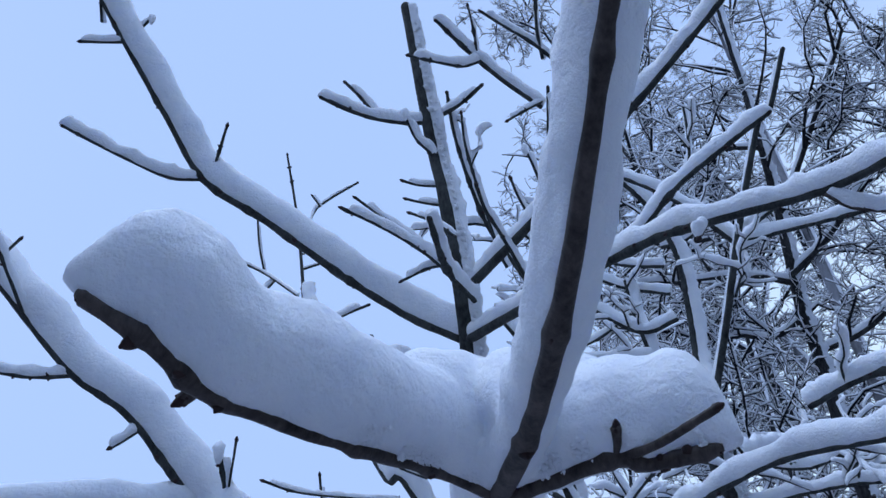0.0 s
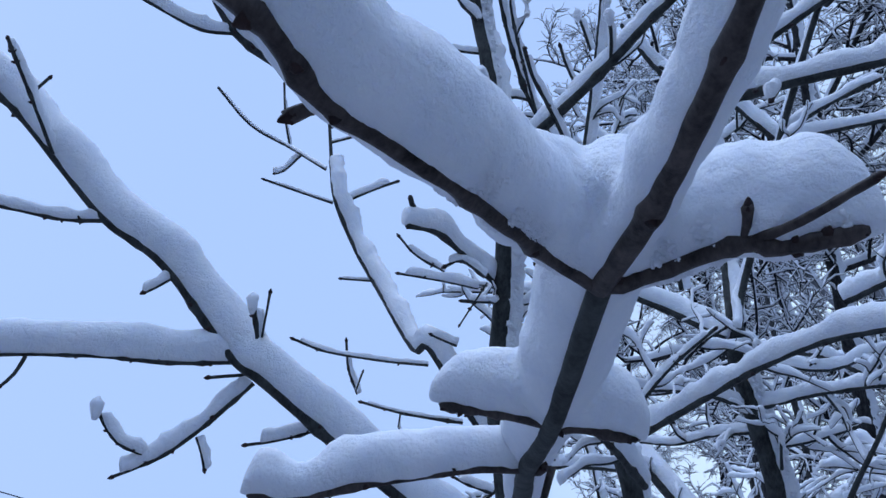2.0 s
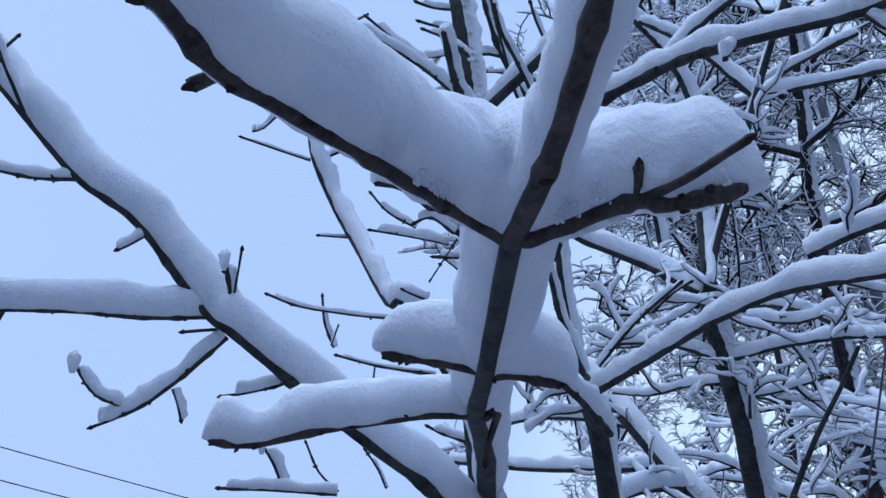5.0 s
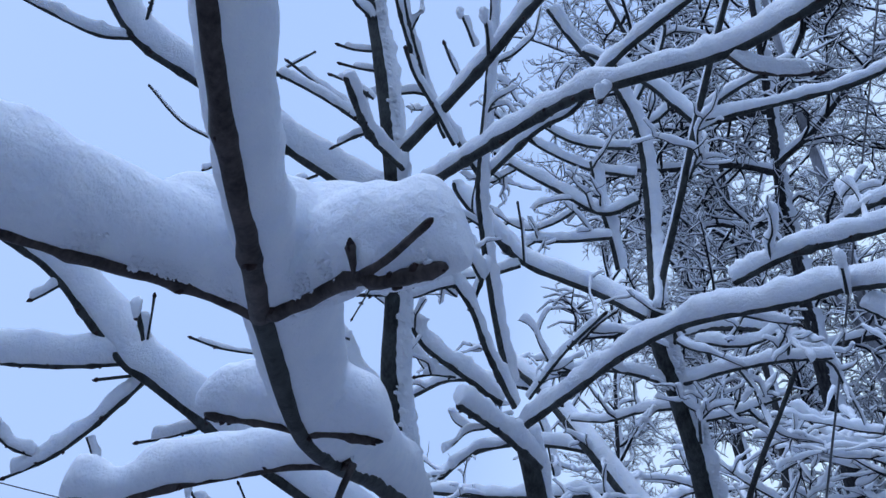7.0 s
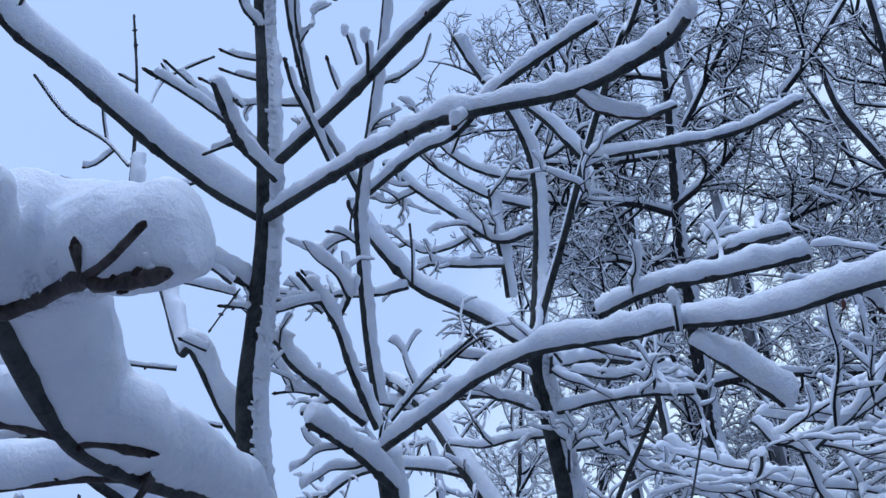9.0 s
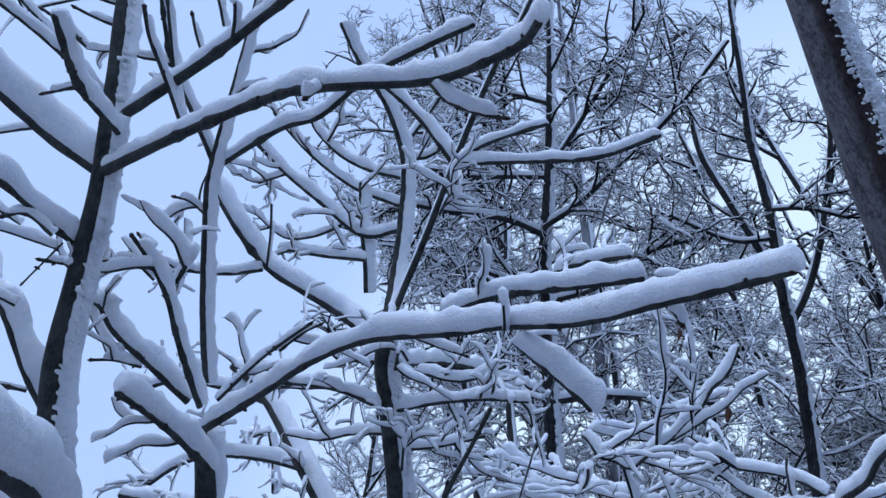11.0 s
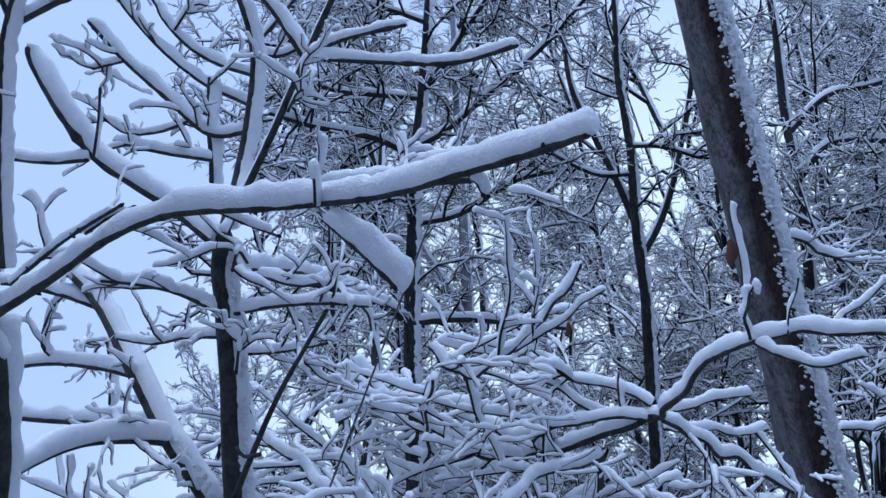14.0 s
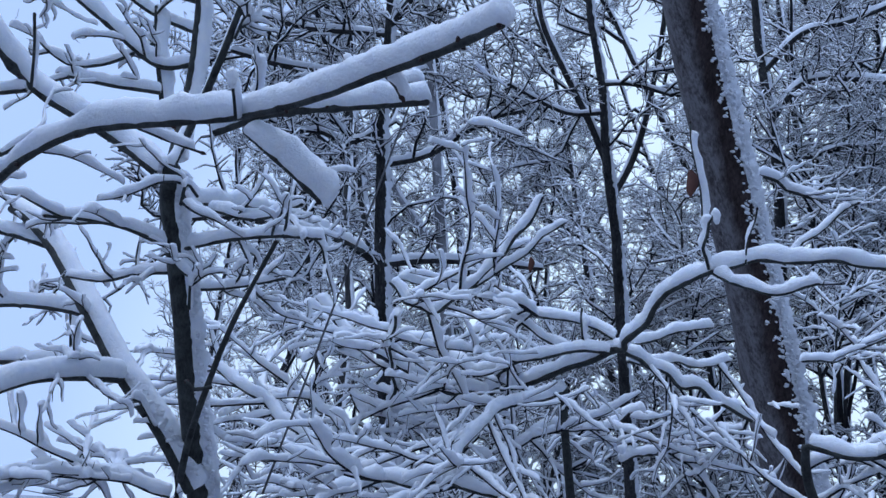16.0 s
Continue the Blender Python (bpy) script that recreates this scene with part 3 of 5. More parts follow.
limb(ash, [(0.283, 0.673, 2.098, 0.0020), (0.275, 0.669, 2.084, 0.0020), (0.269, 0.668, 2.075, 0.0023)], 0.0126)
limb(ash, [(0.391, 0.614, 2.099, 0.0022), (0.413, 0.612, 2.080, 0.0019), (0.446, 0.604, 2.071, 0.0018), (0.475, 0.598, 2.071, 0.0021)], 0.0176)
limb(ash, [(0.026, 1.102, 2.028, 0.0055), (-0.023, 1.024, 2.028, 0.0043), (-0.075, 0.963, 2.040, 0.0041), (-0.116, 0.924, 2.027, 0.0043)], 0.0242, buds=3)
limb(ash, [(-0.075, 0.963, 2.040, 0.0029), (-0.107, 0.925, 2.050, 0.0040), (-0.116, 0.908, 2.062, 0.0035)], 0.0000)
limb(ash, [(-0.004, 1.023, 2.007, 0.0026), (-0.039, 1.005, 2.021, 0.0021), (-0.063, 1.000, 2.007, 0.0025)], 0.0097)
limb(ash, [(0.057, 1.214, 1.782, 0.0060), (-0.009, 1.204, 1.857, 0.0061), (-0.080, 1.205, 1.956, 0.0063), (-0.107, 1.239, 1.964, 0.0065), (-0.184, 1.331, 2.097, 0.0067), (-0.255, 1.386, 2.215, 0.0066), (-0.312, 1.381, 2.320, 0.0056), (-0.342, 1.398, 2.427, 0.0046)], 0.0270)
limb(ash, [(-0.336, 1.396, 2.405, 0.0044), (-0.362, 1.396, 2.530, 0.0036), (-0.388, 1.391, 2.643, 0.0031), (-0.429, 1.373, 2.795, 0.0027)], 0.0000, buds=2)
limb(ash, [(-0.356, 1.423, 2.420, 0.0032), (-0.493, 1.590, 2.580, 0.0033), (-0.610, 1.601, 2.647, 0.0034), (-0.717, 1.595, 2.753, 0.0038)], 0.0055)
limb(ash, [(-0.498, 1.606, 2.591, 0.0030), (-0.517, 1.576, 2.657, 0.0026), (-0.532, 1.546, 2.747, 0.0030)], 0.0056)
limb(ash, [(-0.318, 1.384, 2.314, 0.0028), (-0.380, 1.359, 2.318, 0.0024), (-0.456, 1.332, 2.326, 0.0027)], 0.0046)
limb(ash, [(-0.356, 1.415, 2.485, 0.0029), (-0.286, 1.422, 2.521, 0.0026)], 0.0050)
limb(ash, [(-0.215, 1.376, 2.141, 0.0023), (-0.270, 1.357, 2.132, 0.0023)], 0.0044)
limb(ash, [(-0.363, 1.439, 2.544, 0.0031), (-0.371, 1.495, 2.702, 0.0029), (-0.339, 1.502, 2.755, 0.0030), (-0.266, 1.495, 2.811, 0.0030)], 0.0055)
limb(ash, [(-0.354, 1.494, 2.726, 0.0026), (-0.377, 1.482, 2.753, 0.0026)], 0.0056)
limb(ash, [(-0.387, 1.400, 2.625, 0.0024), (-0.420, 1.386, 2.632, 0.0027)], 0.0052)
limb(ash, [(-0.298, 1.383, 2.316, 0.0031), (-0.234, 1.378, 2.353, 0.0028), (-0.187, 1.378, 2.378, 0.0034)], 0.0156)
limb(ash, [(-0.458, 1.579, 2.555, 0.0033), (-0.491, 1.579, 2.506, 0.0029), (-0.512, 1.566, 2.485, 0.0032)], 0.0127)
limb(ash, [(-0.067, 0.996, 2.553, 0.0044), (-0.131, 0.987, 2.546, 0.0038), (-0.193, 0.971, 2.550, 0.0038), (-0.257, 0.948, 2.565, 0.0040)], 0.0206)
limb(ash, [(-0.157, 0.994, 2.566, 0.0030), (-0.187, 0.976, 2.592, 0.0028), (-0.220, 0.958, 2.617, 0.0030)], 0.0140)
limb(ash, [(-0.043, 0.994, 2.567, 0.0038), (-0.002, 0.973, 2.581, 0.0033), (0.037, 0.939, 2.598, 0.0035)], 0.0166)
limb(ash, [(-0.017, 1.017, 2.242, 0.0031), (-0.064, 0.996, 2.271, 0.0029), (-0.131, 0.975, 2.300, 0.0027), (-0.193, 0.959, 2.322, 0.0029)], 0.0160)
limb(ash, [(-0.066, 1.011, 2.293, 0.0025), (-0.115, 1.000, 2.324, 0.0022), (-0.177, 0.984, 2.364, 0.0025)], 0.0101)
limb(ash, [(-0.021, 1.006, 2.368, 0.0023), (-0.060, 1.003, 2.371, 0.0023), (-0.092, 0.999, 2.376, 0.0025)], 0.0090)
limb(ash, [(-0.032, 1.005, 2.410, 0.0023), (-0.072, 1.004, 2.411, 0.0023), (-0.100, 0.999, 2.416, 0.0026)], 0.0092)
limb(ash, [(-0.029, 1.006, 2.450, 0.0032), (-0.055, 0.996, 2.481, 0.0027), (-0.082, 0.989, 2.508, 0.0024), (-0.105, 0.971, 2.553, 0.0024)], 0.0149)
limb(ash, [(-0.008, 1.015, 2.252, 0.0024), (-0.045, 1.017, 2.247, 0.0024), (-0.091, 1.029, 2.227, 0.0024)], 0.0111)
limb(ash, [(0.109, 0.978, 2.211, 0.0032), (0.071, 0.943, 2.261, 0.0028), (0.042, 0.918, 2.297, 0.0028), (0.026, 0.896, 2.330, 0.0030)], 0.0117)
limb(ash, [(0.115, 0.963, 2.322, 0.0022), (0.096, 0.945, 2.349, 0.0022), (0.084, 0.929, 2.371, 0.0024)], 0.0086)
limb(ash, [(0.132, 0.932, 2.369, 0.0024), (0.117, 0.914, 2.396, 0.0022), (0.105, 0.902, 2.413, 0.0024)], 0.0110)
limb(ash, [(0.144, 0.937, 2.542, 0.0044), (0.083, 0.914, 2.573, 0.0042), (0.031, 0.892, 2.605, 0.0039), (-0.020, 0.866, 2.641, 0.0034), (-0.051, 0.849, 2.664, 0.0031)], 0.0199)
limb(ash, [(0.031, 0.890, 2.606, 0.0031), (0.001, 0.882, 2.582, 0.0028), (-0.038, 0.872, 2.578, 0.0026), (-0.094, 0.851, 2.571, 0.0023)], 0.0156)
limb(ash, [(0.026, 0.886, 2.613, 0.0021), (0.018, 0.861, 2.650, 0.0021), (0.006, 0.835, 2.687, 0.0021)], 0.0080)
limb(ash, [(0.180, 0.960, 2.687, 0.0034), (0.130, 0.939, 2.717, 0.0031), (0.075, 0.921, 2.742, 0.0028), (0.031, 0.906, 2.763, 0.0028)], 0.0143)
limb(ash, [(0.153, 0.957, 2.691, 0.0034), (0.140, 0.924, 2.740, 0.0031), (0.133, 0.869, 2.820, 0.0028)], 0.0100)
limb(ash, [(0.144, 0.931, 2.550, 0.0024), (0.113, 0.925, 2.522, 0.0021), (0.080, 0.928, 2.498, 0.0023)], 0.0079)
limb(ash, [(-0.075, 1.116, 1.897, 0.0022), (-0.143, 1.115, 1.897, 0.0020), (-0.229, 1.111, 1.902, 0.0020), (-0.282, 1.104, 1.915, 0.0022)], 0.0056)
limb(ash, [(-0.014, 1.249, 1.848, 0.0029), (-0.108, 1.245, 1.853, 0.0024), (-0.183, 1.239, 1.864, 0.0022)], 0.0037)
limb(ash, [(-0.117, 1.246, 1.852, 0.0014), (-0.114, 1.257, 1.827, 0.0014), (-0.068, 1.256, 1.831, 0.0014)], 0.0037)
limb(ash, [(-0.196, 1.283, 1.888, 0.0020), (-0.215, 1.265, 1.926, 0.0020), (-0.223, 1.245, 1.969, 0.0023)], 0.0089)
limb(ash, [(-0.193, 1.232, 1.878, 0.0014), (-0.184, 1.219, 1.909, 0.0014)], 0.0031)
limb(ash, [(-0.035, 1.103, 1.927, 0.0022), (-0.057, 1.100, 1.933, 0.0020), (-0.075, 1.097, 1.939, 0.0020)], 0.0101)
limb(ash, [(-0.010, 1.085, 2.016, 0.0023), (-0.071, 1.081, 2.022, 0.0020), (-0.135, 1.078, 2.026, 0.0020)], 0.0126)
limb(ash, [(-0.064, 1.084, 2.039, 0.0020), (-0.110, 1.075, 2.058, 0.0018), (-0.140, 1.063, 2.083, 0.0020)], 0.0092)
limb(ash, [(0.002, 1.063, 2.017, 0.0013), (-0.020, 1.079, 1.979, 0.0013), (-0.034, 1.090, 1.955, 0.0013)], 0.0000)
limb(ash, [(0.060, 1.121, 2.011, 0.0023), (0.011, 1.121, 2.010, 0.0023), (-0.034, 1.121, 2.008, 0.0023)], 0.0094)
limb(ash, [(0.110, 1.146, 2.078, 0.0024), (0.091, 1.143, 2.085, 0.0022), (0.081, 1.139, 2.092, 0.0022)], 0.0098)
limb(ash, [(-0.236, 1.225, 1.651, 0.0031), (-0.252, 1.212, 1.680, 0.0027), (-0.272, 1.200, 1.705, 0.0024)], 0.0135)
limb(ash, [(-0.149, 1.230, 1.643, 0.0031), (-0.250, 1.219, 1.640, 0.0026), (-0.327, 1.209, 1.635, 0.0026)], 0.0145)
limb(ash, [(-0.160, 1.334, 1.656, 0.0019), (-0.196, 1.321, 1.683, 0.0019), (-0.222, 1.301, 1.727, 0.0019)], 0.0000)
limb(ash, [(-0.084, 1.383, 1.672, 0.0020), (-0.102, 1.369, 1.703, 0.0020), (-0.127, 1.355, 1.731, 0.0020)], 0.0038)
limb(ash, [(0.051, 1.398, 1.766, 0.0031), (0.009, 1.392, 1.775, 0.0026), (-0.022, 1.387, 1.786, 0.0026)], 0.0133)

# middle
limb(middle, [(0.161, 1.147, 2.251, 0.0046), (0.109, 1.116, 2.317, 0.0041), (0.058, 1.087, 2.379, 0.0041), (0.022, 1.053, 2.450, 0.0036), (-0.012, 1.009, 2.540, 0.0033), (-0.028, 0.974, 2.613, 0.0031)], 0.0152)
limb(middle, [(0.090, 1.100, 2.305, 0.0030), (0.072, 1.083, 2.340, 0.0028), (0.014, 1.011, 2.491, 0.0023), (0.000, 0.976, 2.562, 0.0023)], 0.0100)
limb(middle, [(0.498, 1.739, -0.060, 0.0268), (0.414, 1.575, 0.733, 0.0223), (0.330, 1.411, 1.525, 0.0199), (0.278, 1.309, 1.757, 0.0179), (0.248, 1.296, 1.852, 0.0169)], 0.0165, name="trunk")
limb(middle, [(0.247, 1.270, 1.838, 0.0066), (0.312, 1.132, 1.870, 0.0054), (0.366, 0.990, 1.894, 0.0045), (0.423, 0.898, 1.908, 0.0042), (0.509, 0.811, 1.907, 0.0039), (0.561, 0.785, 1.918, 0.0039), (0.596, 0.653, 1.883, 0.0036), (0.635, 0.564, 1.880, 0.0035), (0.661, 0.495, 1.875, 0.0034), (0.675, 0.440, 1.870, 0.0033)], 0.0244, buds=(0.12, 0.3, 0.42, 0.55, 0.72, 0.86, 0.91, 0.96))
limb(middle, [(0.557, 0.767, 1.906, 0.0020), (0.550, 0.755, 1.921, 0.0016), (0.541, 0.742, 1.940, 0.0018)], 0.0120)
limb(middle, [(0.569, 0.768, 1.894, 0.0026), (0.593, 0.748, 1.867, 0.0024), (0.621, 0.728, 1.838, 0.0028), (0.644, 0.718, 1.816, 0.0037)], 0.0292)
limb(middle, [(0.471, 0.859, 1.910, 0.0018), (0.507, 0.858, 1.904, 0.0016), (0.544, 0.857, 1.900, 0.0016)], 0.0097)
limb(middle, [(0.638, 0.564, 1.878, 0.0019), (0.647, 0.564, 1.872, 0.0016), (0.655, 0.565, 1.863, 0.0019)], 0.0132)
limb(middle, [(0.236, 1.254, 1.872, 0.0053), (0.184, 1.187, 1.943, 0.0047), (0.151, 1.106, 1.989, 0.0041), (0.116, 1.090, 2.030, 0.0036), (0.083, 1.067, 2.055, 0.0034)], 0.0183, buds=3)
limb(middle, [(0.151, 1.117, 1.995, 0.0030), (0.166, 1.096, 2.037, 0.0027), (0.170, 1.083, 2.063, 0.0030)], 0.0147)
limb(middle, [(0.127, 1.110, 2.011, 0.0023), (0.089, 1.091, 2.028, 0.0020), (0.064, 1.088, 2.013, 0.0022)], 0.0079)
limb(middle, [(0.215, 1.282, 1.884, 0.0064), (0.143, 1.243, 1.921, 0.0054), (0.082, 1.217, 1.954, 0.0048), (0.053, 1.192, 1.984, 0.0043), (0.029, 1.294, 2.021, 0.0037)], 0.0239, buds=3)
limb(middle, [(0.133, 1.245, 1.916, 0.0029), (0.095, 1.226, 1.913, 0.0024), (0.064, 1.210, 1.902, 0.0024)], 0.0119)
limb(middle, [(0.235, 1.343, 1.939, 0.0082), (0.200, 1.280, 2.048, 0.0075), (0.167, 1.194, 2.178, 0.0068), (0.156, 1.144, 2.243, 0.0061), (0.159, 1.056, 2.390, 0.0042), (0.160, 0.995, 2.492, 0.0036), (0.156, 0.935, 2.592, 0.0033)], 0.0129, wind=1)
limb(middle, [(0.158, 1.149, 2.246, 0.0046), (0.249, 1.071, 2.310, 0.0045), (0.309, 1.036, 2.335, 0.0044), (0.367, 0.970, 2.391, 0.0048), (0.440, 0.916, 2.438, 0.0047), (0.510, 0.875, 2.482, 0.0046)], 0.0228, buds=3)
limb(middle, [(0.164, 1.192, 2.182, 0.0026), (0.135, 1.177, 2.192, 0.0023), (0.110, 1.168, 2.188, 0.0023)], 0.0114)
limb(middle, [(0.278, 1.245, 1.775, 0.0065), (0.210, 1.144, 1.802, 0.0052), (0.170, 1.084, 1.812, 0.0050), (0.138, 1.018, 1.814, 0.0051)], 0.0253, buds=3)
limb(middle, [(0.260, 1.246, 1.886, 0.0029), (0.313, 1.199, 1.956, 0.0026), (0.372, 1.147, 2.011, 0.0028)], 0.0107)
limb(middle, [(0.336, 1.192, 1.970, 0.0022), (0.365, 1.166, 1.999, 0.0021), (0.389, 1.147, 2.014, 0.0021)], 0.0130)
limb(middle, [(0.605, 1.180, 2.093, 0.0060), (0.684, 1.111, 2.123, 0.0054), (0.796, 1.046, 2.141, 0.0052), (0.902, 1.001, 2.165, 0.0056)], 0.0299, buds=4)
limb(middle, [(0.831, 1.193, 2.244, 0.0049), (0.851, 1.139, 2.242, 0.0049), (0.926, 1.076, 2.252, 0.0048)], 0.0241, buds=2)
limb(middle, [(0.834, 1.192, 2.246, 0.0027), (0.831, 1.196, 2.282, 0.0025), (0.833, 1.202, 2.313, 0.0028)], 0.0204)

# young
limb(young, [(1.126, 2.262, -0.060, 0.0460), (1.019, 2.132, 0.617, 0.0382), (0.911, 2.003, 1.295, 0.0341), (0.745, 1.803, 1.783, 0.0253), (0.699, 1.736, 1.916, 0.0242), (0.649, 1.701, 2.065, 0.0225), (0.617, 1.680, 2.149, 0.0207), (0.601, 1.619, 2.208, 0.0199)], 0.0199, name="trunk", wind=1)
limb(young, [(0.599, 1.609, 2.204, 0.0094), (0.624, 1.626, 2.308, 0.0088), (0.650, 1.544, 2.458, 0.0085), (0.671, 1.447, 2.616, 0.0082), (0.690, 1.339, 2.754, 0.0074), (0.710, 1.260, 2.859, 0.0067), (0.705, 1.208, 2.822, 0.0059), (0.732, 1.130, 2.943, 0.0053)], 0.0145)
limb(young, [(0.602, 1.650, 2.234, 0.0116), (0.614, 1.684, 2.410, 0.0111), (0.605, 1.653, 2.560, 0.0105), (0.579, 1.610, 2.702, 0.0097), (0.505, 1.572, 2.829, 0.0088), (0.414, 1.556, 2.927, 0.0079), (0.336, 1.534, 3.027, 0.0071)], 0.0222, wind=1)
limb(young, [(0.575, 1.622, 2.185, 0.0094), (0.490, 1.694, 2.266, 0.0088), (0.389, 1.712, 2.312, 0.0084), (0.300, 1.747, 2.367, 0.0082), (0.209, 1.721, 2.435, 0.0074), (0.122, 1.714, 2.537, 0.0068), (0.107, 1.704, 2.566, 0.0061)], 0.0379, buds=4)
limb(young, [(0.299, 1.725, 2.358, 0.0034), (0.288, 1.689, 2.431, 0.0030), (0.273, 1.659, 2.497, 0.0034)], 0.0102)
limb(young, [(0.677, 1.443, 2.619, 0.0054), (0.810, 1.373, 2.621, 0.0051), (0.976, 1.284, 2.633, 0.0051), (1.099, 1.205, 2.686, 0.0054)], 0.0248, buds=4)
limb(young, [(0.677, 1.438, 2.629, 0.0051), (0.754, 1.399, 2.684, 0.0045), (0.869, 1.344, 2.738, 0.0049)], 0.0208, buds=2)
limb(young, [(0.666, 1.456, 2.628, 0.0062), (0.580, 1.463, 2.726, 0.0055), (0.498, 1.472, 2.794, 0.0052), (0.420, 1.495, 2.857, 0.0053)], 0.0270, buds=2)
limb(young, [(0.668, 1.511, 2.504, 0.0031), (0.671, 1.470, 2.531, 0.0027), (0.680, 1.460, 2.541, 0.0030)], 0.0102)
limb(young, [(0.655, 1.897, 2.654, 0.0070), (0.551, 1.933, 2.626, 0.0066), (0.411, 1.937, 2.704, 0.0057), (0.290, 1.938, 2.773, 0.0053), (0.184, 1.930, 2.848, 0.0049)], 0.0282, buds=3)
limb(young, [(0.292, 1.940, 2.768, 0.0041), (0.258, 1.962, 2.755, 0.0037), (0.225, 1.983, 2.742, 0.0037)], 0.0193)
limb(young, [(0.644, 1.893, 2.737, 0.0059), (0.512, 1.945, 2.788, 0.0055), (0.381, 1.970, 2.866, 0.0051), (0.279, 1.980, 2.948, 0.0047), (0.214, 1.986, 3.011, 0.0043)], 0.0239)
limb(young, [(0.627, 1.858, 2.812, 0.0059), (0.527, 1.908, 2.844, 0.0055), (0.438, 1.943, 2.894, 0.0051), (0.356, 1.952, 2.962, 0.0047), (0.329, 1.952, 3.005, 0.0043)], 0.0258)
limb(young, [(0.396, 1.941, 2.928, 0.0038), (0.423, 1.901, 3.003, 0.0034), (0.461, 1.882, 3.007, 0.0034)], 0.0204)
limb(young, [(0.616, 1.834, 2.864, 0.0055), (0.684, 1.801, 2.871, 0.0050), (0.735, 1.760, 2.907, 0.0046)], 0.0236)
limb(young, [(0.572, 1.912, 2.538, 0.0060), (0.451, 1.951, 2.538, 0.0056), (0.329, 1.986, 2.547, 0.0052)], 0.0276)
limb(young, [(0.290, 1.742, 2.355, 0.0051), (0.218, 1.800, 2.351, 0.0048), (0.140, 1.863, 2.363, 0.0045), (0.029, 1.935, 2.385, 0.0042)], 0.0254)
limb(young, [(0.603, 1.985, 2.470, 0.0073), (0.578, 1.957, 2.561, 0.0070), (0.537, 1.929, 2.687, 0.0058), (0.518, 1.915, 2.793, 0.0050)], 0.0321)
limb(young, [(0.641, 1.699, 2.052, 0.0059), (0.547, 1.702, 2.076, 0.0052), (0.469, 1.708, 2.080, 0.0045), (0.385, 1.723, 2.074, 0.0044)], 0.0209)
limb(young, [(0.668, 1.688, 2.052, 0.0053), (0.736, 1.604, 2.063, 0.0048), (0.825, 1.515, 2.067, 0.0044), (0.904, 1.459, 2.062, 0.0040)], 0.0234)
limb(young, [(0.649, 1.695, 2.162, 0.0061), (0.863, 1.956, 2.298, 0.0069), (1.191, 2.348, 2.440, 0.0086), (1.574, 2.837, 2.582, 0.0105)], 0.0302)
limb(young, [(0.659, 1.719, 2.003, 0.0046), (0.596, 1.803, 2.009, 0.0041), (0.533, 1.895, 2.002, 0.0038), (0.458, 1.978, 2.019, 0.0036)], 0.0193)
limb(young, [(0.709, 1.736, 1.976, 0.0047), (0.808, 1.751, 2.006, 0.0041), (0.921, 1.751, 2.050, 0.0039)], 0.0179)
limb(young, [(0.702, 1.697, 1.921, 0.0039), (0.693, 1.671, 1.953, 0.0032), (0.686, 1.647, 1.979, 0.0035)], 0.0124)
limb(young, [(0.702, 1.677, 2.155, 0.0047), (0.798, 1.613, 2.131, 0.0040), (0.878, 1.537, 2.163, 0.0039)], 0.0216)
limb(young, [(0.614, 1.818, 2.895, 0.0050), (0.693, 1.712, 3.070, 0.0047), (0.698, 1.666, 3.170, 0.0043), (0.687, 1.628, 3.270, 0.0038)], 0.0220)
limb(young, [(0.670, 1.648, 2.167, 0.0037), (0.637, 1.609, 2.174, 0.0036), (0.634, 1.613, 2.126, 0.0039)], 0.0113)
limb(young, [(0.530, 1.932, 2.687, 0.0046), (0.441, 2.029, 2.647, 0.0046), (0.353, 2.094, 2.641, 0.0042), (0.281, 2.127, 2.682, 0.0038)], 0.0218)
limb(young, [(0.807, 1.882, 1.546, 0.0150), (0.758, 1.881, 1.615, 0.0150), (0.700, 1.903, 1.696, 0.0145), (0.621, 1.956, 1.791, 0.0141), (0.517, 2.076, 1.965, 0.0143), (0.416, 2.216, 2.143, 0.0138), (0.336, 2.304, 2.243, 0.0119), (0.285, 2.374, 2.289, 0.0106)], 0.0340, wind=0.5)
limb(young, [(0.619, 1.935, 1.786, 0.0100), (0.535, 1.843, 1.768, 0.0087), (0.448, 1.757, 1.741, 0.0074), (0.386, 1.709, 1.705, 0.0065), (0.327, 1.642, 1.652, 0.0055)], 0.0376)
limb(young, [(0.429, 2.266, 2.162, 0.0083), (0.297, 2.378, 2.215, 0.0077), (0.129, 2.515, 2.251, 0.0071), (0.002, 2.668, 2.227, 0.0073)], 0.0319)
limb(young, [(0.475, 2.807, 2.207, 0.0061), (0.509, 2.809, 2.112, 0.0055), (0.534, 2.812, 1.998, 0.0059)], 0.0238)
limb(young, [(0.484, 2.803, 2.208, 0.0051), (0.439, 2.796, 2.187, 0.0045), (0.399, 2.767, 2.183, 0.0044)], 0.0195)
limb(young, [(0.564, 2.223, 1.980, 0.0080), (0.459, 2.335, 2.014, 0.0075), (0.322, 2.470, 2.030, 0.0068), (0.202, 2.618, 2.009, 0.0066), (0.079, 2.806, 1.919, 0.0064)], 0.0333)
limb(young, [(0.644, 2.169, 1.862, 0.0093), (0.481, 2.324, 1.862, 0.0088), (0.289, 2.488, 1.868, 0.0083), (0.047, 2.663, 1.893, 0.0086)], 0.0299)
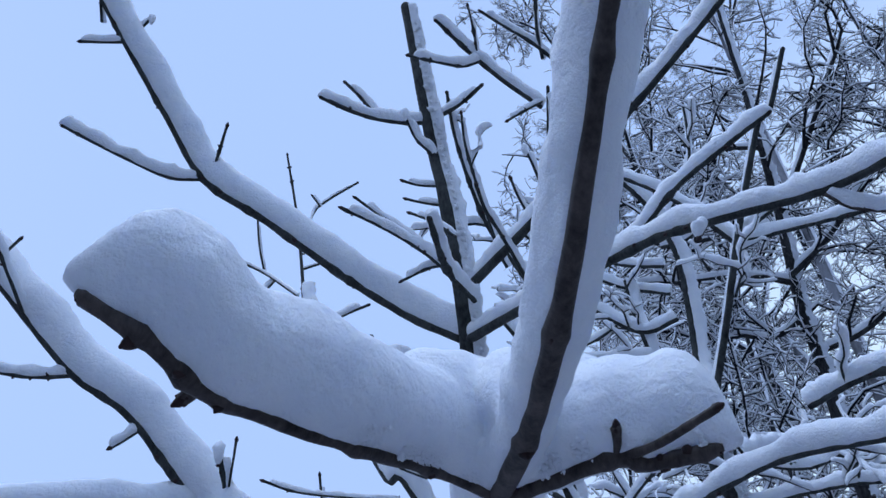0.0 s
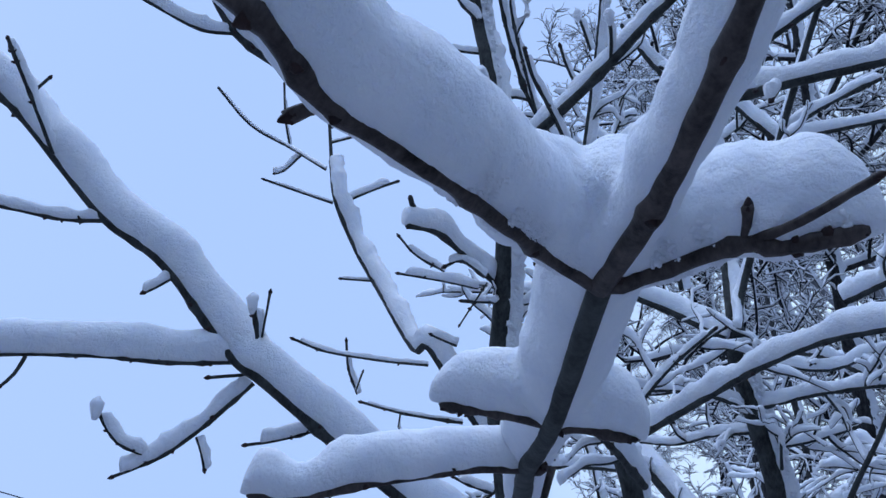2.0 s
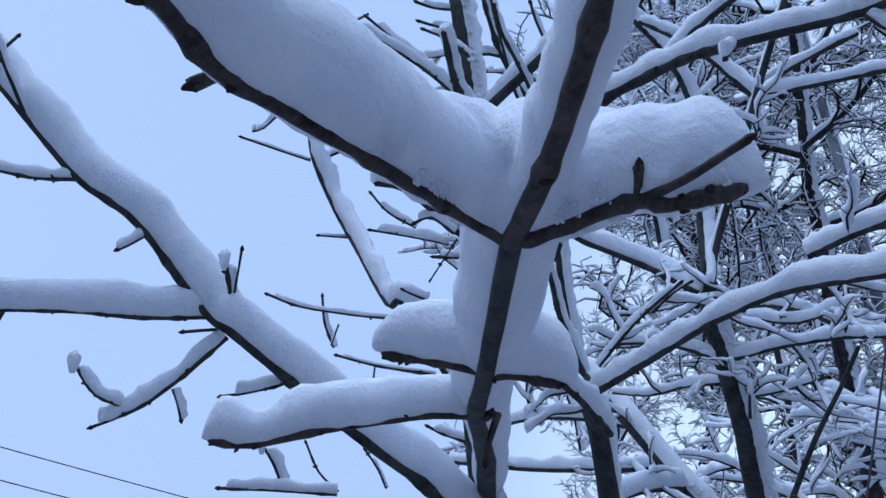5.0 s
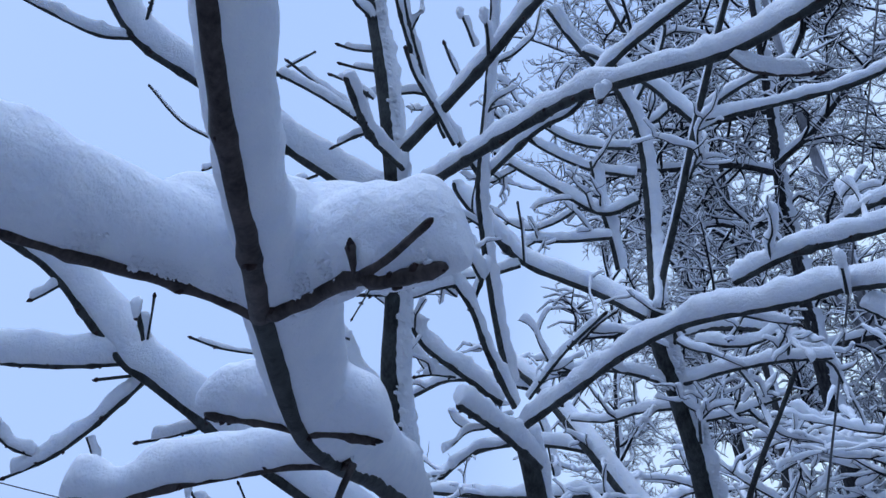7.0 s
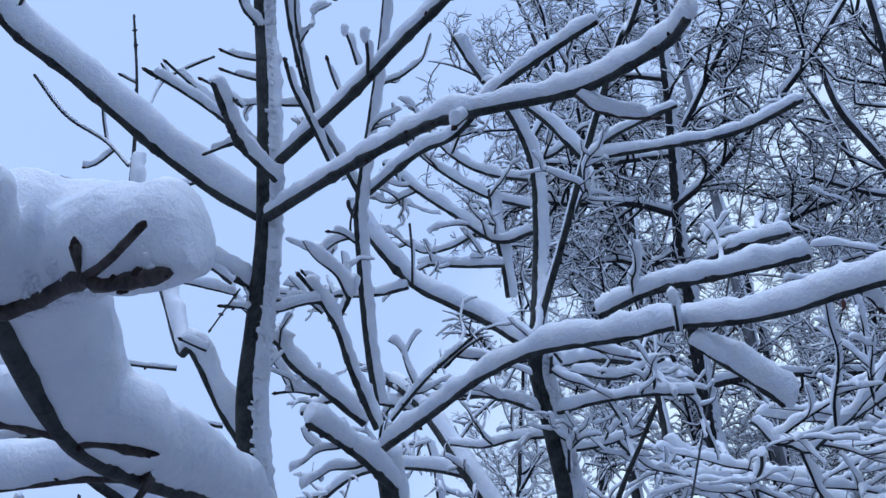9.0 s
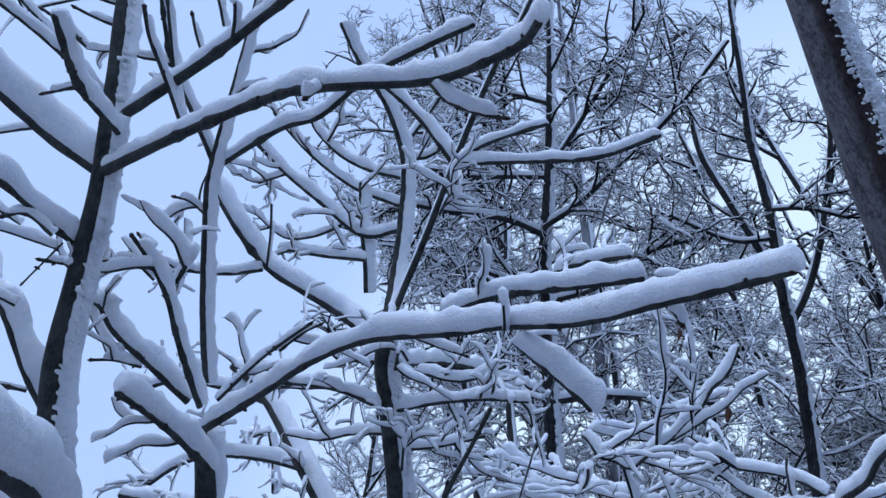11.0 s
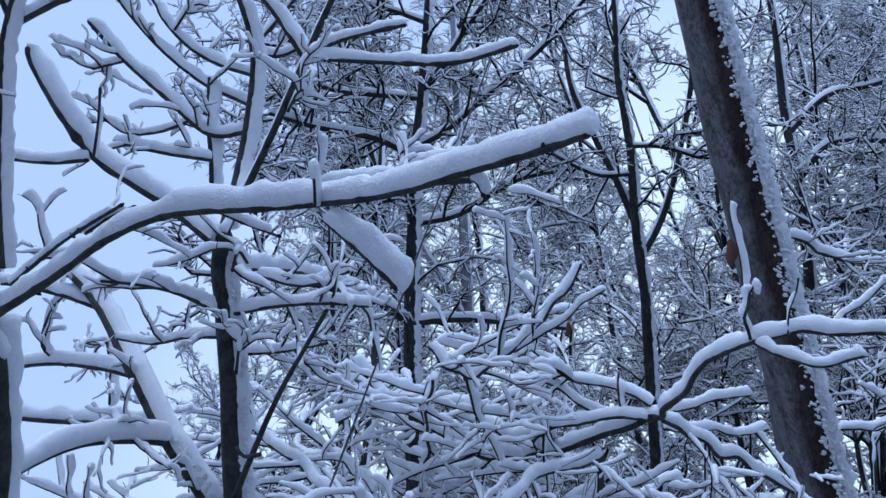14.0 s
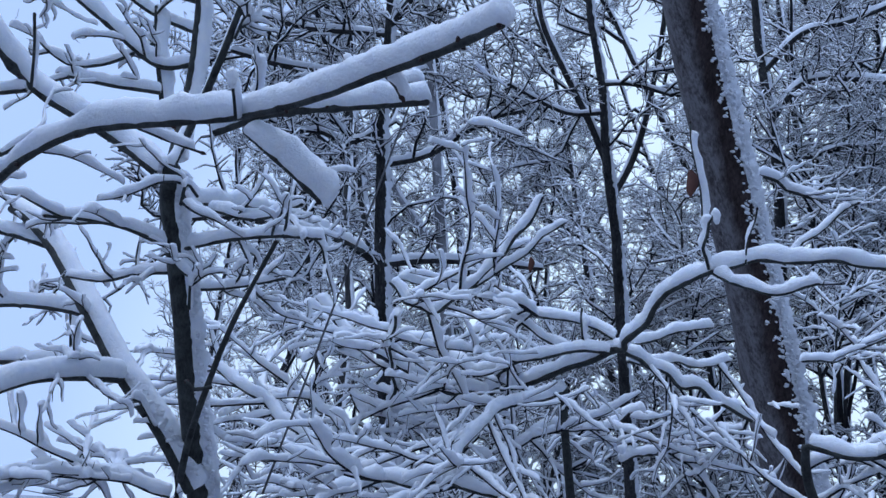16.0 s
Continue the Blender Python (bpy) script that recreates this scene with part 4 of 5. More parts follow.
limb(young, [(0.370, 2.451, 2.027, 0.0047), (0.292, 2.458, 2.074, 0.0043), (0.287, 2.441, 2.175, 0.0043), (0.323, 2.409, 2.249, 0.0039)], 0.0205)

# stick
limb(stick, [(0.775, 1.866, 1.568, 0.0087), (0.758, 1.735, 1.671, 0.0072), (0.757, 1.545, 1.837, 0.0057), (0.770, 1.436, 1.933, 0.0045), (0.788, 1.383, 2.006, 0.0045)], 0.0000)
limb(stick, [(0.729, 1.472, 1.728, 0.0043), (0.700, 1.479, 1.720, 0.0038), (0.683, 1.483, 1.734, 0.0038)], 0.0000)

# far
limb(far, [(2.615, 4.300, -0.060, 0.0742), (2.495, 4.165, 0.756, 0.0616), (2.376, 4.030, 1.572, 0.0550), (2.119, 3.740, 2.403, 0.0418), (2.012, 3.626, 2.833, 0.0389), (1.904, 3.470, 3.279, 0.0333), (1.835, 3.390, 3.588, 0.0289), (1.764, 3.223, 4.054, 0.0243), (1.668, 3.046, 4.558, 0.0185), (1.544, 2.859, 5.102, 0.0125), (1.426, 2.680, 5.628, 0.0050)], 0.0195, name="trunk", wind=1)
limb(far, [(2.009, 3.618, 2.821, 0.0214), (1.712, 3.530, 2.877, 0.0183), (1.432, 3.478, 2.858, 0.0165), (1.130, 3.490, 2.848, 0.0140), (0.912, 3.498, 2.781, 0.0104)], 0.0347)
limb(far, [(2.017, 3.613, 2.822, 0.0214), (2.301, 3.572, 2.898, 0.0171), (2.653, 3.521, 2.939, 0.0150), (3.022, 3.467, 2.971, 0.0115)], 0.0326)
limb(far, [(1.797, 3.342, 3.703, 0.0183), (1.554, 3.316, 3.718, 0.0167), (1.231, 3.349, 3.686, 0.0139), (0.973, 3.346, 3.670, 0.0102)], 0.0310)
limb(far, [(1.791, 3.329, 3.732, 0.0171), (1.946, 3.188, 3.866, 0.0146), (2.118, 2.990, 4.091, 0.0134), (2.310, 2.766, 4.348, 0.0122), (2.496, 2.479, 4.723, 0.0085)], 0.0293)
limb(far, [(1.759, 3.243, 4.023, 0.0148), (1.548, 3.290, 3.989, 0.0134), (1.315, 3.303, 3.926, 0.0119), (1.051, 3.308, 3.900, 0.0093)], 0.0288)
limb(far, [(1.764, 3.223, 4.054, 0.0148), (1.832, 3.030, 4.241, 0.0134), (1.928, 2.836, 4.518, 0.0122), (2.024, 2.642, 4.795, 0.0098)], 0.0293)
limb(far, [(1.698, 3.099, 4.440, 0.0125), (1.479, 3.085, 4.413, 0.0110), (1.300, 3.070, 4.359, 0.0095), (1.148, 3.026, 4.335, 0.0081)], 0.0260)
limb(far, [(1.850, 3.415, 3.530, 0.0146), (1.710, 3.516, 3.456, 0.0134), (1.489, 3.492, 3.450, 0.0119), (1.327, 3.586, 3.405, 0.0095)], 0.0260)
limb(far, [(1.903, 3.489, 3.357, 0.0158), (2.179, 3.422, 3.484, 0.0150), (2.473, 3.276, 3.741, 0.0128), (2.784, 3.188, 3.881, 0.0104)], 0.0303)

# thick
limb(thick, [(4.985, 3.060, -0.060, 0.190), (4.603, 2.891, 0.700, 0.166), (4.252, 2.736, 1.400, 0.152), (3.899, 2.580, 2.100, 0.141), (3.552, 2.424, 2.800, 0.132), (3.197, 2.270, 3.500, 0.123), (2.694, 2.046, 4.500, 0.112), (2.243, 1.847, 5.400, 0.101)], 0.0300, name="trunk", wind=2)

# brush
limb(brush, [(1.609, 2.652, 1.754, 0.0160), (1.637, 2.562, 1.799, 0.0158), (1.679, 2.512, 1.828, 0.0156), (1.719, 2.424, 1.862, 0.0154), (1.748, 2.337, 1.899, 0.0151), (1.776, 2.239, 1.886, 0.0148), (1.827, 2.150, 1.936, 0.0145), (1.856, 2.058, 1.939, 0.0145), (1.916, 1.990, 1.971, 0.0145), (1.932, 1.886, 1.991, 0.0146), (1.960, 1.821, 2.004, 0.0148), (1.990, 1.751, 2.033, 0.0150), (1.974, 1.686, 2.022, 0.0143), (1.937, 1.645, 2.030, 0.0137), (1.909, 1.575, 2.038, 0.0130), (1.910, 1.523, 2.061, 0.0123), (1.900, 1.483, 2.094, 0.0116), (1.892, 1.427, 2.123, 0.0108), (1.874, 1.354, 2.126, 0.0103), (1.851, 1.294, 2.124, 0.0097), (1.835, 1.221, 2.121, 0.0091), (1.871, 1.180, 2.132, 0.0085), (1.906, 1.143, 2.145, 0.0080), (1.938, 1.093, 2.132, 0.0074), (1.974, 1.054, 2.130, 0.0071), (2.015, 1.015, 2.131, 0.0067), (2.067, 0.991, 2.122, 0.0064), (2.120, 0.957, 2.116, 0.0062), (2.163, 0.921, 2.098, 0.0059)], 0.0328, buds=4)
limb(brush, [(1.833, 1.220, 2.115, 0.0063), (1.847, 1.184, 2.086, 0.0060), (1.873, 1.145, 2.065, 0.0057), (1.892, 1.114, 2.048, 0.0055), (1.910, 1.084, 2.046, 0.0053), (1.929, 1.049, 2.056, 0.0050), (1.937, 1.015, 2.059, 0.0048)], 0.0236)
limb(brush, [(1.823, 1.222, 2.123, 0.0063), (1.815, 1.222, 2.151, 0.0061), (1.798, 1.215, 2.172, 0.0059), (1.798, 1.200, 2.199, 0.0059), (1.798, 1.191, 2.231, 0.0059), (1.803, 1.186, 2.243, 0.0059), (1.807, 1.177, 2.252, 0.0059)], 0.0188)
limb(brush, [(1.802, 1.213, 2.232, 0.0042), (1.793, 1.203, 2.297, 0.0039), (1.779, 1.197, 2.359, 0.0036), (1.756, 1.190, 2.431, 0.0036), (1.749, 1.182, 2.492, 0.0036)], 0.0163, wind=0.9)
limb(brush, [(1.882, 1.161, 2.133, 0.0034), (1.878, 1.153, 2.166, 0.0033), (1.874, 1.139, 2.196, 0.0031), (1.883, 1.124, 2.235, 0.0031), (1.877, 1.110, 2.261, 0.0031)], 0.0072)
limb(brush, [(1.933, 1.097, 2.130, 0.0044), (1.957, 1.084, 2.150, 0.0042), (1.972, 1.066, 2.182, 0.0041), (2.004, 1.047, 2.203, 0.0039), (2.030, 1.024, 2.234, 0.0038), (2.058, 1.001, 2.269, 0.0036), (2.088, 0.982, 2.287, 0.0034)], 0.0128)
limb(brush, [(2.009, 1.721, 2.022, 0.0105), (2.073, 1.719, 2.008, 0.0103), (2.108, 1.717, 1.989, 0.0100), (2.165, 1.701, 1.979, 0.0098), (2.210, 1.693, 1.937, 0.0099), (2.295, 1.692, 1.947, 0.0099), (2.348, 1.688, 1.911, 0.0100), (2.398, 1.686, 1.904, 0.0101), (2.473, 1.678, 1.876, 0.0101), (2.515, 1.675, 1.864, 0.0102)], 0.0300)
limb(brush, [(1.984, 1.758, 2.024, 0.0088), (1.926, 1.807, 2.031, 0.0084), (1.875, 1.844, 2.022, 0.0080), (1.828, 1.906, 2.006, 0.0076), (1.787, 1.963, 2.000, 0.0073), (1.772, 2.008, 1.984, 0.0071), (1.761, 2.054, 1.963, 0.0070)], 0.0282)
limb(brush, [(1.983, 1.742, 2.066, 0.0071), (1.947, 1.776, 2.097, 0.0069), (1.898, 1.815, 2.120, 0.0067), (1.859, 1.856, 2.131, 0.0066), (1.809, 1.904, 2.142, 0.0064), (1.779, 1.938, 2.176, 0.0062), (1.736, 1.962, 2.217, 0.0060)], 0.0264)
limb(brush, [(1.904, 1.794, 2.163, 0.0054), (1.902, 1.796, 2.130, 0.0054), (1.904, 1.796, 2.099, 0.0053), (1.912, 1.803, 2.076, 0.0056), (1.923, 1.806, 2.050, 0.0058)], 0.0223)
limb(brush, [(1.270, 1.886, 2.144, 0.0065), (1.293, 1.875, 2.121, 0.0069), (1.309, 1.864, 2.087, 0.0072), (1.351, 1.839, 2.074, 0.0074), (1.383, 1.811, 2.056, 0.0076), (1.419, 1.758, 2.100, 0.0074), (1.459, 1.722, 2.135, 0.0071), (1.475, 1.683, 2.167, 0.0067), (1.499, 1.648, 2.205, 0.0063), (1.511, 1.606, 2.256, 0.0057), (1.529, 1.562, 2.287, 0.0052), (1.542, 1.526, 2.353, 0.0046)], 0.0281, buds=4)
limb(brush, [(1.461, 1.725, 2.129, 0.0048), (1.479, 1.684, 2.148, 0.0045), (1.501, 1.623, 2.174, 0.0043), (1.537, 1.583, 2.206, 0.0040), (1.542, 1.526, 2.237, 0.0038), (1.558, 1.496, 2.251, 0.0036), (1.569, 1.463, 2.264, 0.0034)], 0.0208)
limb(brush, [(1.326, 1.949, 2.066, 0.0071), (1.355, 2.005, 2.050, 0.0071), (1.375, 2.075, 2.026, 0.0071), (1.396, 2.119, 2.003, 0.0071), (1.438, 2.181, 1.974, 0.0076), (1.470, 2.244, 1.953, 0.0082), (1.527, 2.325, 1.918, 0.0087), (1.533, 2.383, 1.870, 0.0088), (1.554, 2.419, 1.798, 0.0089), (1.574, 2.485, 1.762, 0.0091)], 0.0288)
limb(brush, [(1.771, 2.133, 1.908, 0.0104), (1.714, 2.136, 1.916, 0.0101), (1.658, 2.163, 1.902, 0.0097), (1.611, 2.160, 1.910, 0.0093), (1.561, 2.186, 1.942, 0.0090), (1.499, 2.197, 1.961, 0.0087), (1.447, 2.218, 1.989, 0.0084), (1.404, 2.244, 2.019, 0.0081), (1.325, 2.240, 2.047, 0.0077), (1.279, 2.272, 2.085, 0.0074), (1.237, 2.268, 2.129, 0.0067), (1.195, 2.283, 2.169, 0.0060)], 0.0330)
limb(brush, [(1.801, 2.047, 1.986, 0.0084), (1.754, 2.068, 1.974, 0.0084), (1.697, 2.091, 1.959, 0.0084), (1.654, 2.121, 1.995, 0.0082), (1.646, 2.182, 2.035, 0.0079), (1.611, 2.215, 2.070, 0.0077), (1.576, 2.299, 2.084, 0.0078), (1.585, 2.387, 2.109, 0.0078), (1.575, 2.454, 2.126, 0.0078), (1.527, 2.493, 2.124, 0.0076), (1.467, 2.518, 2.120, 0.0073), (1.422, 2.538, 2.094, 0.0071), (1.347, 2.592, 2.063, 0.0070), (1.304, 2.645, 2.032, 0.0068)], 0.0352)
limb(brush, [(1.964, 1.955, 1.930, 0.0102), (1.882, 1.944, 1.890, 0.0097), (1.784, 1.895, 1.866, 0.0091), (1.699, 1.896, 1.840, 0.0085), (1.642, 1.875, 1.816, 0.0083), (1.599, 1.853, 1.782, 0.0081), (1.557, 1.828, 1.755, 0.0079), (1.497, 1.820, 1.697, 0.0077), (1.470, 1.813, 1.650, 0.0075), (1.416, 1.791, 1.595, 0.0074)], 0.0293)
limb(brush, [(1.405, 2.033, 1.611, 0.0098), (1.362, 2.058, 1.628, 0.0095), (1.303, 2.101, 1.629, 0.0092), (1.258, 2.106, 1.634, 0.0089), (1.211, 2.140, 1.668, 0.0087), (1.169, 2.151, 1.706, 0.0085), (1.138, 2.190, 1.739, 0.0083), (1.098, 2.244, 1.766, 0.0081), (1.069, 2.276, 1.812, 0.0079), (0.997, 2.284, 1.848, 0.0077), (0.966, 2.325, 1.875, 0.0071), (0.920, 2.359, 1.917, 0.0065)], 0.0313)
limb(brush, [(1.550, 1.725, 1.574, 0.0081), (1.480, 1.759, 1.588, 0.0081), (1.413, 1.786, 1.608, 0.0081), (1.361, 1.819, 1.587, 0.0077), (1.286, 1.860, 1.601, 0.0074), (1.233, 1.889, 1.578, 0.0074), (1.185, 1.933, 1.565, 0.0074), (1.143, 1.961, 1.551, 0.0074)], 0.0306)
limb(brush, [(0.782, 1.987, 1.532, 0.0068), (0.743, 2.001, 1.540, 0.0064), (0.693, 2.025, 1.559, 0.0061), (0.636, 2.056, 1.571, 0.0058), (0.580, 2.077, 1.585, 0.0054)], 0.0254)
limb(brush, [(2.315, 1.348, 1.750, 0.0139), (2.340, 1.306, 1.735, 0.0126), (2.365, 1.271, 1.721, 0.0113), (2.383, 1.231, 1.718, 0.0104), (2.401, 1.189, 1.723, 0.0096), (2.433, 1.127, 1.722, 0.0091), (2.460, 1.090, 1.735, 0.0086)], 0.0310)
limb(brush, [(2.054, 1.730, 2.057, 0.0071), (2.126, 1.708, 2.078, 0.0067), (2.192, 1.692, 2.109, 0.0064), (2.265, 1.664, 2.129, 0.0060), (2.338, 1.657, 2.145, 0.0056)], 0.0246)
limb(brush, [(2.085, 1.790, 2.017, 0.0073), (2.162, 1.779, 2.016, 0.0071), (2.240, 1.775, 2.032, 0.0068), (2.303, 1.778, 2.046, 0.0066), (2.384, 1.794, 2.041, 0.0064), (2.464, 1.785, 2.054, 0.0062), (2.534, 1.759, 2.076, 0.0059)], 0.0256)
limb(brush, [(1.847, 2.104, 1.729, 0.0084), (1.899, 2.078, 1.761, 0.0080), (1.959, 2.069, 1.810, 0.0076), (1.997, 2.055, 1.821, 0.0075), (2.068, 2.058, 1.815, 0.0074), (2.124, 2.032, 1.824, 0.0073), (2.213, 2.016, 1.835, 0.0070), (2.285, 2.004, 1.892, 0.0068), (2.353, 1.994, 1.902, 0.0065)], 0.0260)
limb(brush, [(2.322, 2.083, 1.728, 0.0091), (2.360, 2.062, 1.755, 0.0087), (2.413, 2.017, 1.764, 0.0084), (2.452, 1.992, 1.774, 0.0080), (2.504, 1.970, 1.744, 0.0075), (2.569, 1.948, 1.723, 0.0070)], 0.0293)
limb(brush, [(1.350, 2.363, 1.772, 0.0074), (1.325, 2.389, 1.814, 0.0072), (1.290, 2.410, 1.828, 0.0069), (1.246, 2.437, 1.878, 0.0066), (1.183, 2.507, 1.872, 0.0065), (1.146, 2.553, 1.878, 0.0063), (1.110, 2.595, 1.883, 0.0062), (1.071, 2.621, 1.903, 0.0060), (1.033, 2.662, 1.916, 0.0059)], 0.0279)
limb(brush, [(1.393, 2.403, 1.911, 0.0073), (1.407, 2.388, 1.864, 0.0072), (1.426, 2.363, 1.816, 0.0071), (1.394, 2.375, 1.770, 0.0073), (1.365, 2.383, 1.702, 0.0074)], 0.0237)
limb(brush, [(1.752, 1.982, 2.147, 0.0065), (1.811, 1.958, 2.118, 0.0065), (1.852, 1.931, 2.079, 0.0064), (1.887, 1.897, 2.054, 0.0066), (1.922, 1.874, 2.033, 0.0068)], 0.0249)
limb(brush, [(3.726, 2.157, 2.013, 0.0092), (3.728, 2.136, 2.165, 0.0089), (3.752, 2.134, 2.267, 0.0085), (3.742, 2.105, 2.409, 0.0081), (3.737, 2.088, 2.451, 0.0078), (3.731, 2.069, 2.512, 0.0074), (3.729, 2.036, 2.609, 0.0070), (3.726, 1.973, 2.689, 0.0065), (3.726, 1.953, 2.795, 0.0061)], 0.0112)
limb(brush, [(3.444, 1.710, 2.293, 0.0093), (3.393, 1.772, 2.262, 0.0091), (3.333, 1.788, 2.230, 0.0089), (3.287, 1.838, 2.196, 0.0087), (3.231, 1.871, 2.196, 0.0084), (3.167, 1.908, 2.189, 0.0081)], 0.0314)
limb(brush, [(4.136, 2.716, 3.632, 0.0160), (4.243, 2.662, 3.602, 0.0157), (4.339, 2.667, 3.566, 0.0154), (4.408, 2.607, 3.529, 0.0151), (4.469, 2.585, 3.509, 0.0151), (4.526, 2.557, 3.492, 0.0151)], 0.0555)

# birch
limb(birch, [(4.279, 6.411, -0.060, 0.0777), (4.170, 6.290, 0.764, 0.0645), (4.060, 6.169, 1.587, 0.0576), (3.661, 5.727, 3.033, 0.0533), (3.394, 5.473, 3.996, 0.0495), (3.212, 5.325, 4.742, 0.0422), (3.040, 5.215, 5.528, 0.0351), (2.829, 5.054, 6.487, 0.0257), (2.612, 4.908, 7.420, 0.0160), (2.455, 4.760, 8.277, 0.0061)], 0.0264, name="trunk")
limb(birch, [(3.499, 5.576, 3.611, 0.0270), (3.158, 5.450, 3.931, 0.0245), (2.882, 5.385, 4.163, 0.0223), (2.582, 5.280, 4.524, 0.0183)], 0.0315)

# forked
limb(forked, [(4.183, 3.938, -0.060, 0.0640), (4.089, 3.855, 0.615, 0.0531), (3.995, 3.771, 1.290, 0.0474), (3.851, 3.643, 1.789, 0.0448), (3.547, 3.353, 2.598, 0.0412), (3.384, 3.199, 3.184, 0.0387), (3.219, 3.077, 3.551, 0.0357), (3.080, 2.953, 4.034, 0.0306), (2.933, 2.875, 4.419, 0.0255), (2.837, 2.780, 4.773, 0.0204), (2.676, 2.628, 5.353, 0.0115), (2.567, 2.459, 5.903, 0.0038)], 0.0146, name="trunk", wind=1)
limb(forked, [(3.228, 3.072, 3.552, 0.0284), (3.079, 3.087, 3.862, 0.0261), (2.899, 3.080, 4.117, 0.0235), (2.738, 3.098, 4.436, 0.0211), (2.642, 3.061, 4.799, 0.0160), (2.450, 2.990, 5.370, 0.0094), (2.317, 2.881, 5.956, 0.0041)], 0.0191)
limb(forked, [(3.314, 3.143, 3.412, 0.0261), (3.362, 3.047, 3.580, 0.0248), (3.388, 2.935, 3.813, 0.0235), (3.381, 2.801, 4.144, 0.0209), (3.359, 2.689, 4.441, 0.0196), (3.300, 2.585, 4.768, 0.0144), (3.243, 2.398, 5.295, 0.0091), (3.108, 2.269, 5.783, 0.0039)], 0.0188)
limb(forked, [(3.071, 2.959, 4.034, 0.0155), (3.212, 2.827, 4.015, 0.0140), (3.398, 2.696, 3.935, 0.0114)], 0.0215)
limb(forked, [(3.131, 2.992, 3.873, 0.0155), (2.895, 3.078, 3.835, 0.0140), (2.516, 3.131, 3.923, 0.0125)], 0.0214)

# wide
limb(wide, [(6.545, 4.617, -0.060, 0.0985), (6.470, 4.513, 0.833, 0.0817), (6.394, 4.409, 1.727, 0.0730), (6.068, 3.961, 3.618, 0.0633), (5.736, 3.655, 4.794, 0.0558), (5.467, 3.512, 5.496, 0.0484), (5.231, 3.330, 6.248, 0.0372), (4.877, 3.116, 7.232, 0.0223), (4.640, 2.875, 8.127, 0.0074)], 0.0241, name="trunk", wind=1)
limb(wide, [(5.685, 3.605, 4.983, 0.0377), (5.738, 3.325, 5.204, 0.0351), (5.953, 3.051, 5.193, 0.0308), (6.256, 2.765, 5.095, 0.0248)], 0.0527)
limb(wide, [(5.521, 3.540, 5.356, 0.0340), (5.644, 3.203, 5.620, 0.0296), (5.851, 2.919, 5.646, 0.0254), (6.106, 2.571, 5.761, 0.0213)], 0.0439)
limb(wide, [(5.833, 3.698, 4.561, 0.0340), (6.034, 3.387, 4.658, 0.0296), (6.358, 3.027, 4.711, 0.0254)], 0.0488)

# brush
limb(brush, [(2.122, 2.923, -0.060, 0.0418), (2.058, 2.857, 0.350, 0.0346), (1.993, 2.792, 0.760, 0.0309), (1.799, 2.593, 1.350, 0.0273), (1.613, 2.503, 1.669, 0.0238), (1.574, 2.485, 1.762, 0.0194)], 0.0000, name="trunk")
limb(brush, [(2.496, 2.460, -0.060, 0.0387), (2.420, 2.389, 0.392, 0.0321), (2.345, 2.318, 0.843, 0.0286), (2.153, 2.136, 1.389, 0.0239), (2.004, 2.007, 1.810, 0.0194), (1.964, 1.955, 1.930, 0.0165)], 0.0000, name="trunk")
limb(brush, [(3.128, 1.911, -0.060, 0.0356), (2.996, 1.811, 0.480, 0.0295), (2.864, 1.711, 1.021, 0.0263), (2.639, 1.540, 1.440, 0.0227), (2.430, 1.439, 1.669, 0.0192), (2.328, 1.365, 1.749, 0.0162)], 0.0000, name="trunk")

# ---- woods behind: many fine twigs, each with its snow ----


def mass(name, verts, quads, material, parent, label=""):
    """A part from arrays of vertices and four-sided faces."""
    me = bpy.data.meshes.new(name)
    me.vertices.add(len(verts))
    me.vertices.foreach_set("co", verts.astype(np.float32).ravel())
    me.loops.add(4 * len(quads))
    me.loops.foreach_set("vertex_index", quads.astype(np.int32).ravel())
    me.polygons.add(len(quads))
    me.polygons.foreach_set("loop_start", np.arange(0, 4 * len(quads), 4, dtype=np.int32))
    me.polygons.foreach_set("use_smooth", np.ones(len(quads), dtype=bool))
    me.materials.append(material)
    me.update(calc_edges=True)
    me.validate()
    ob = new(name, me)
    ob.parent = parent
    tagged(ob, label, kind="stuff")
    return ob


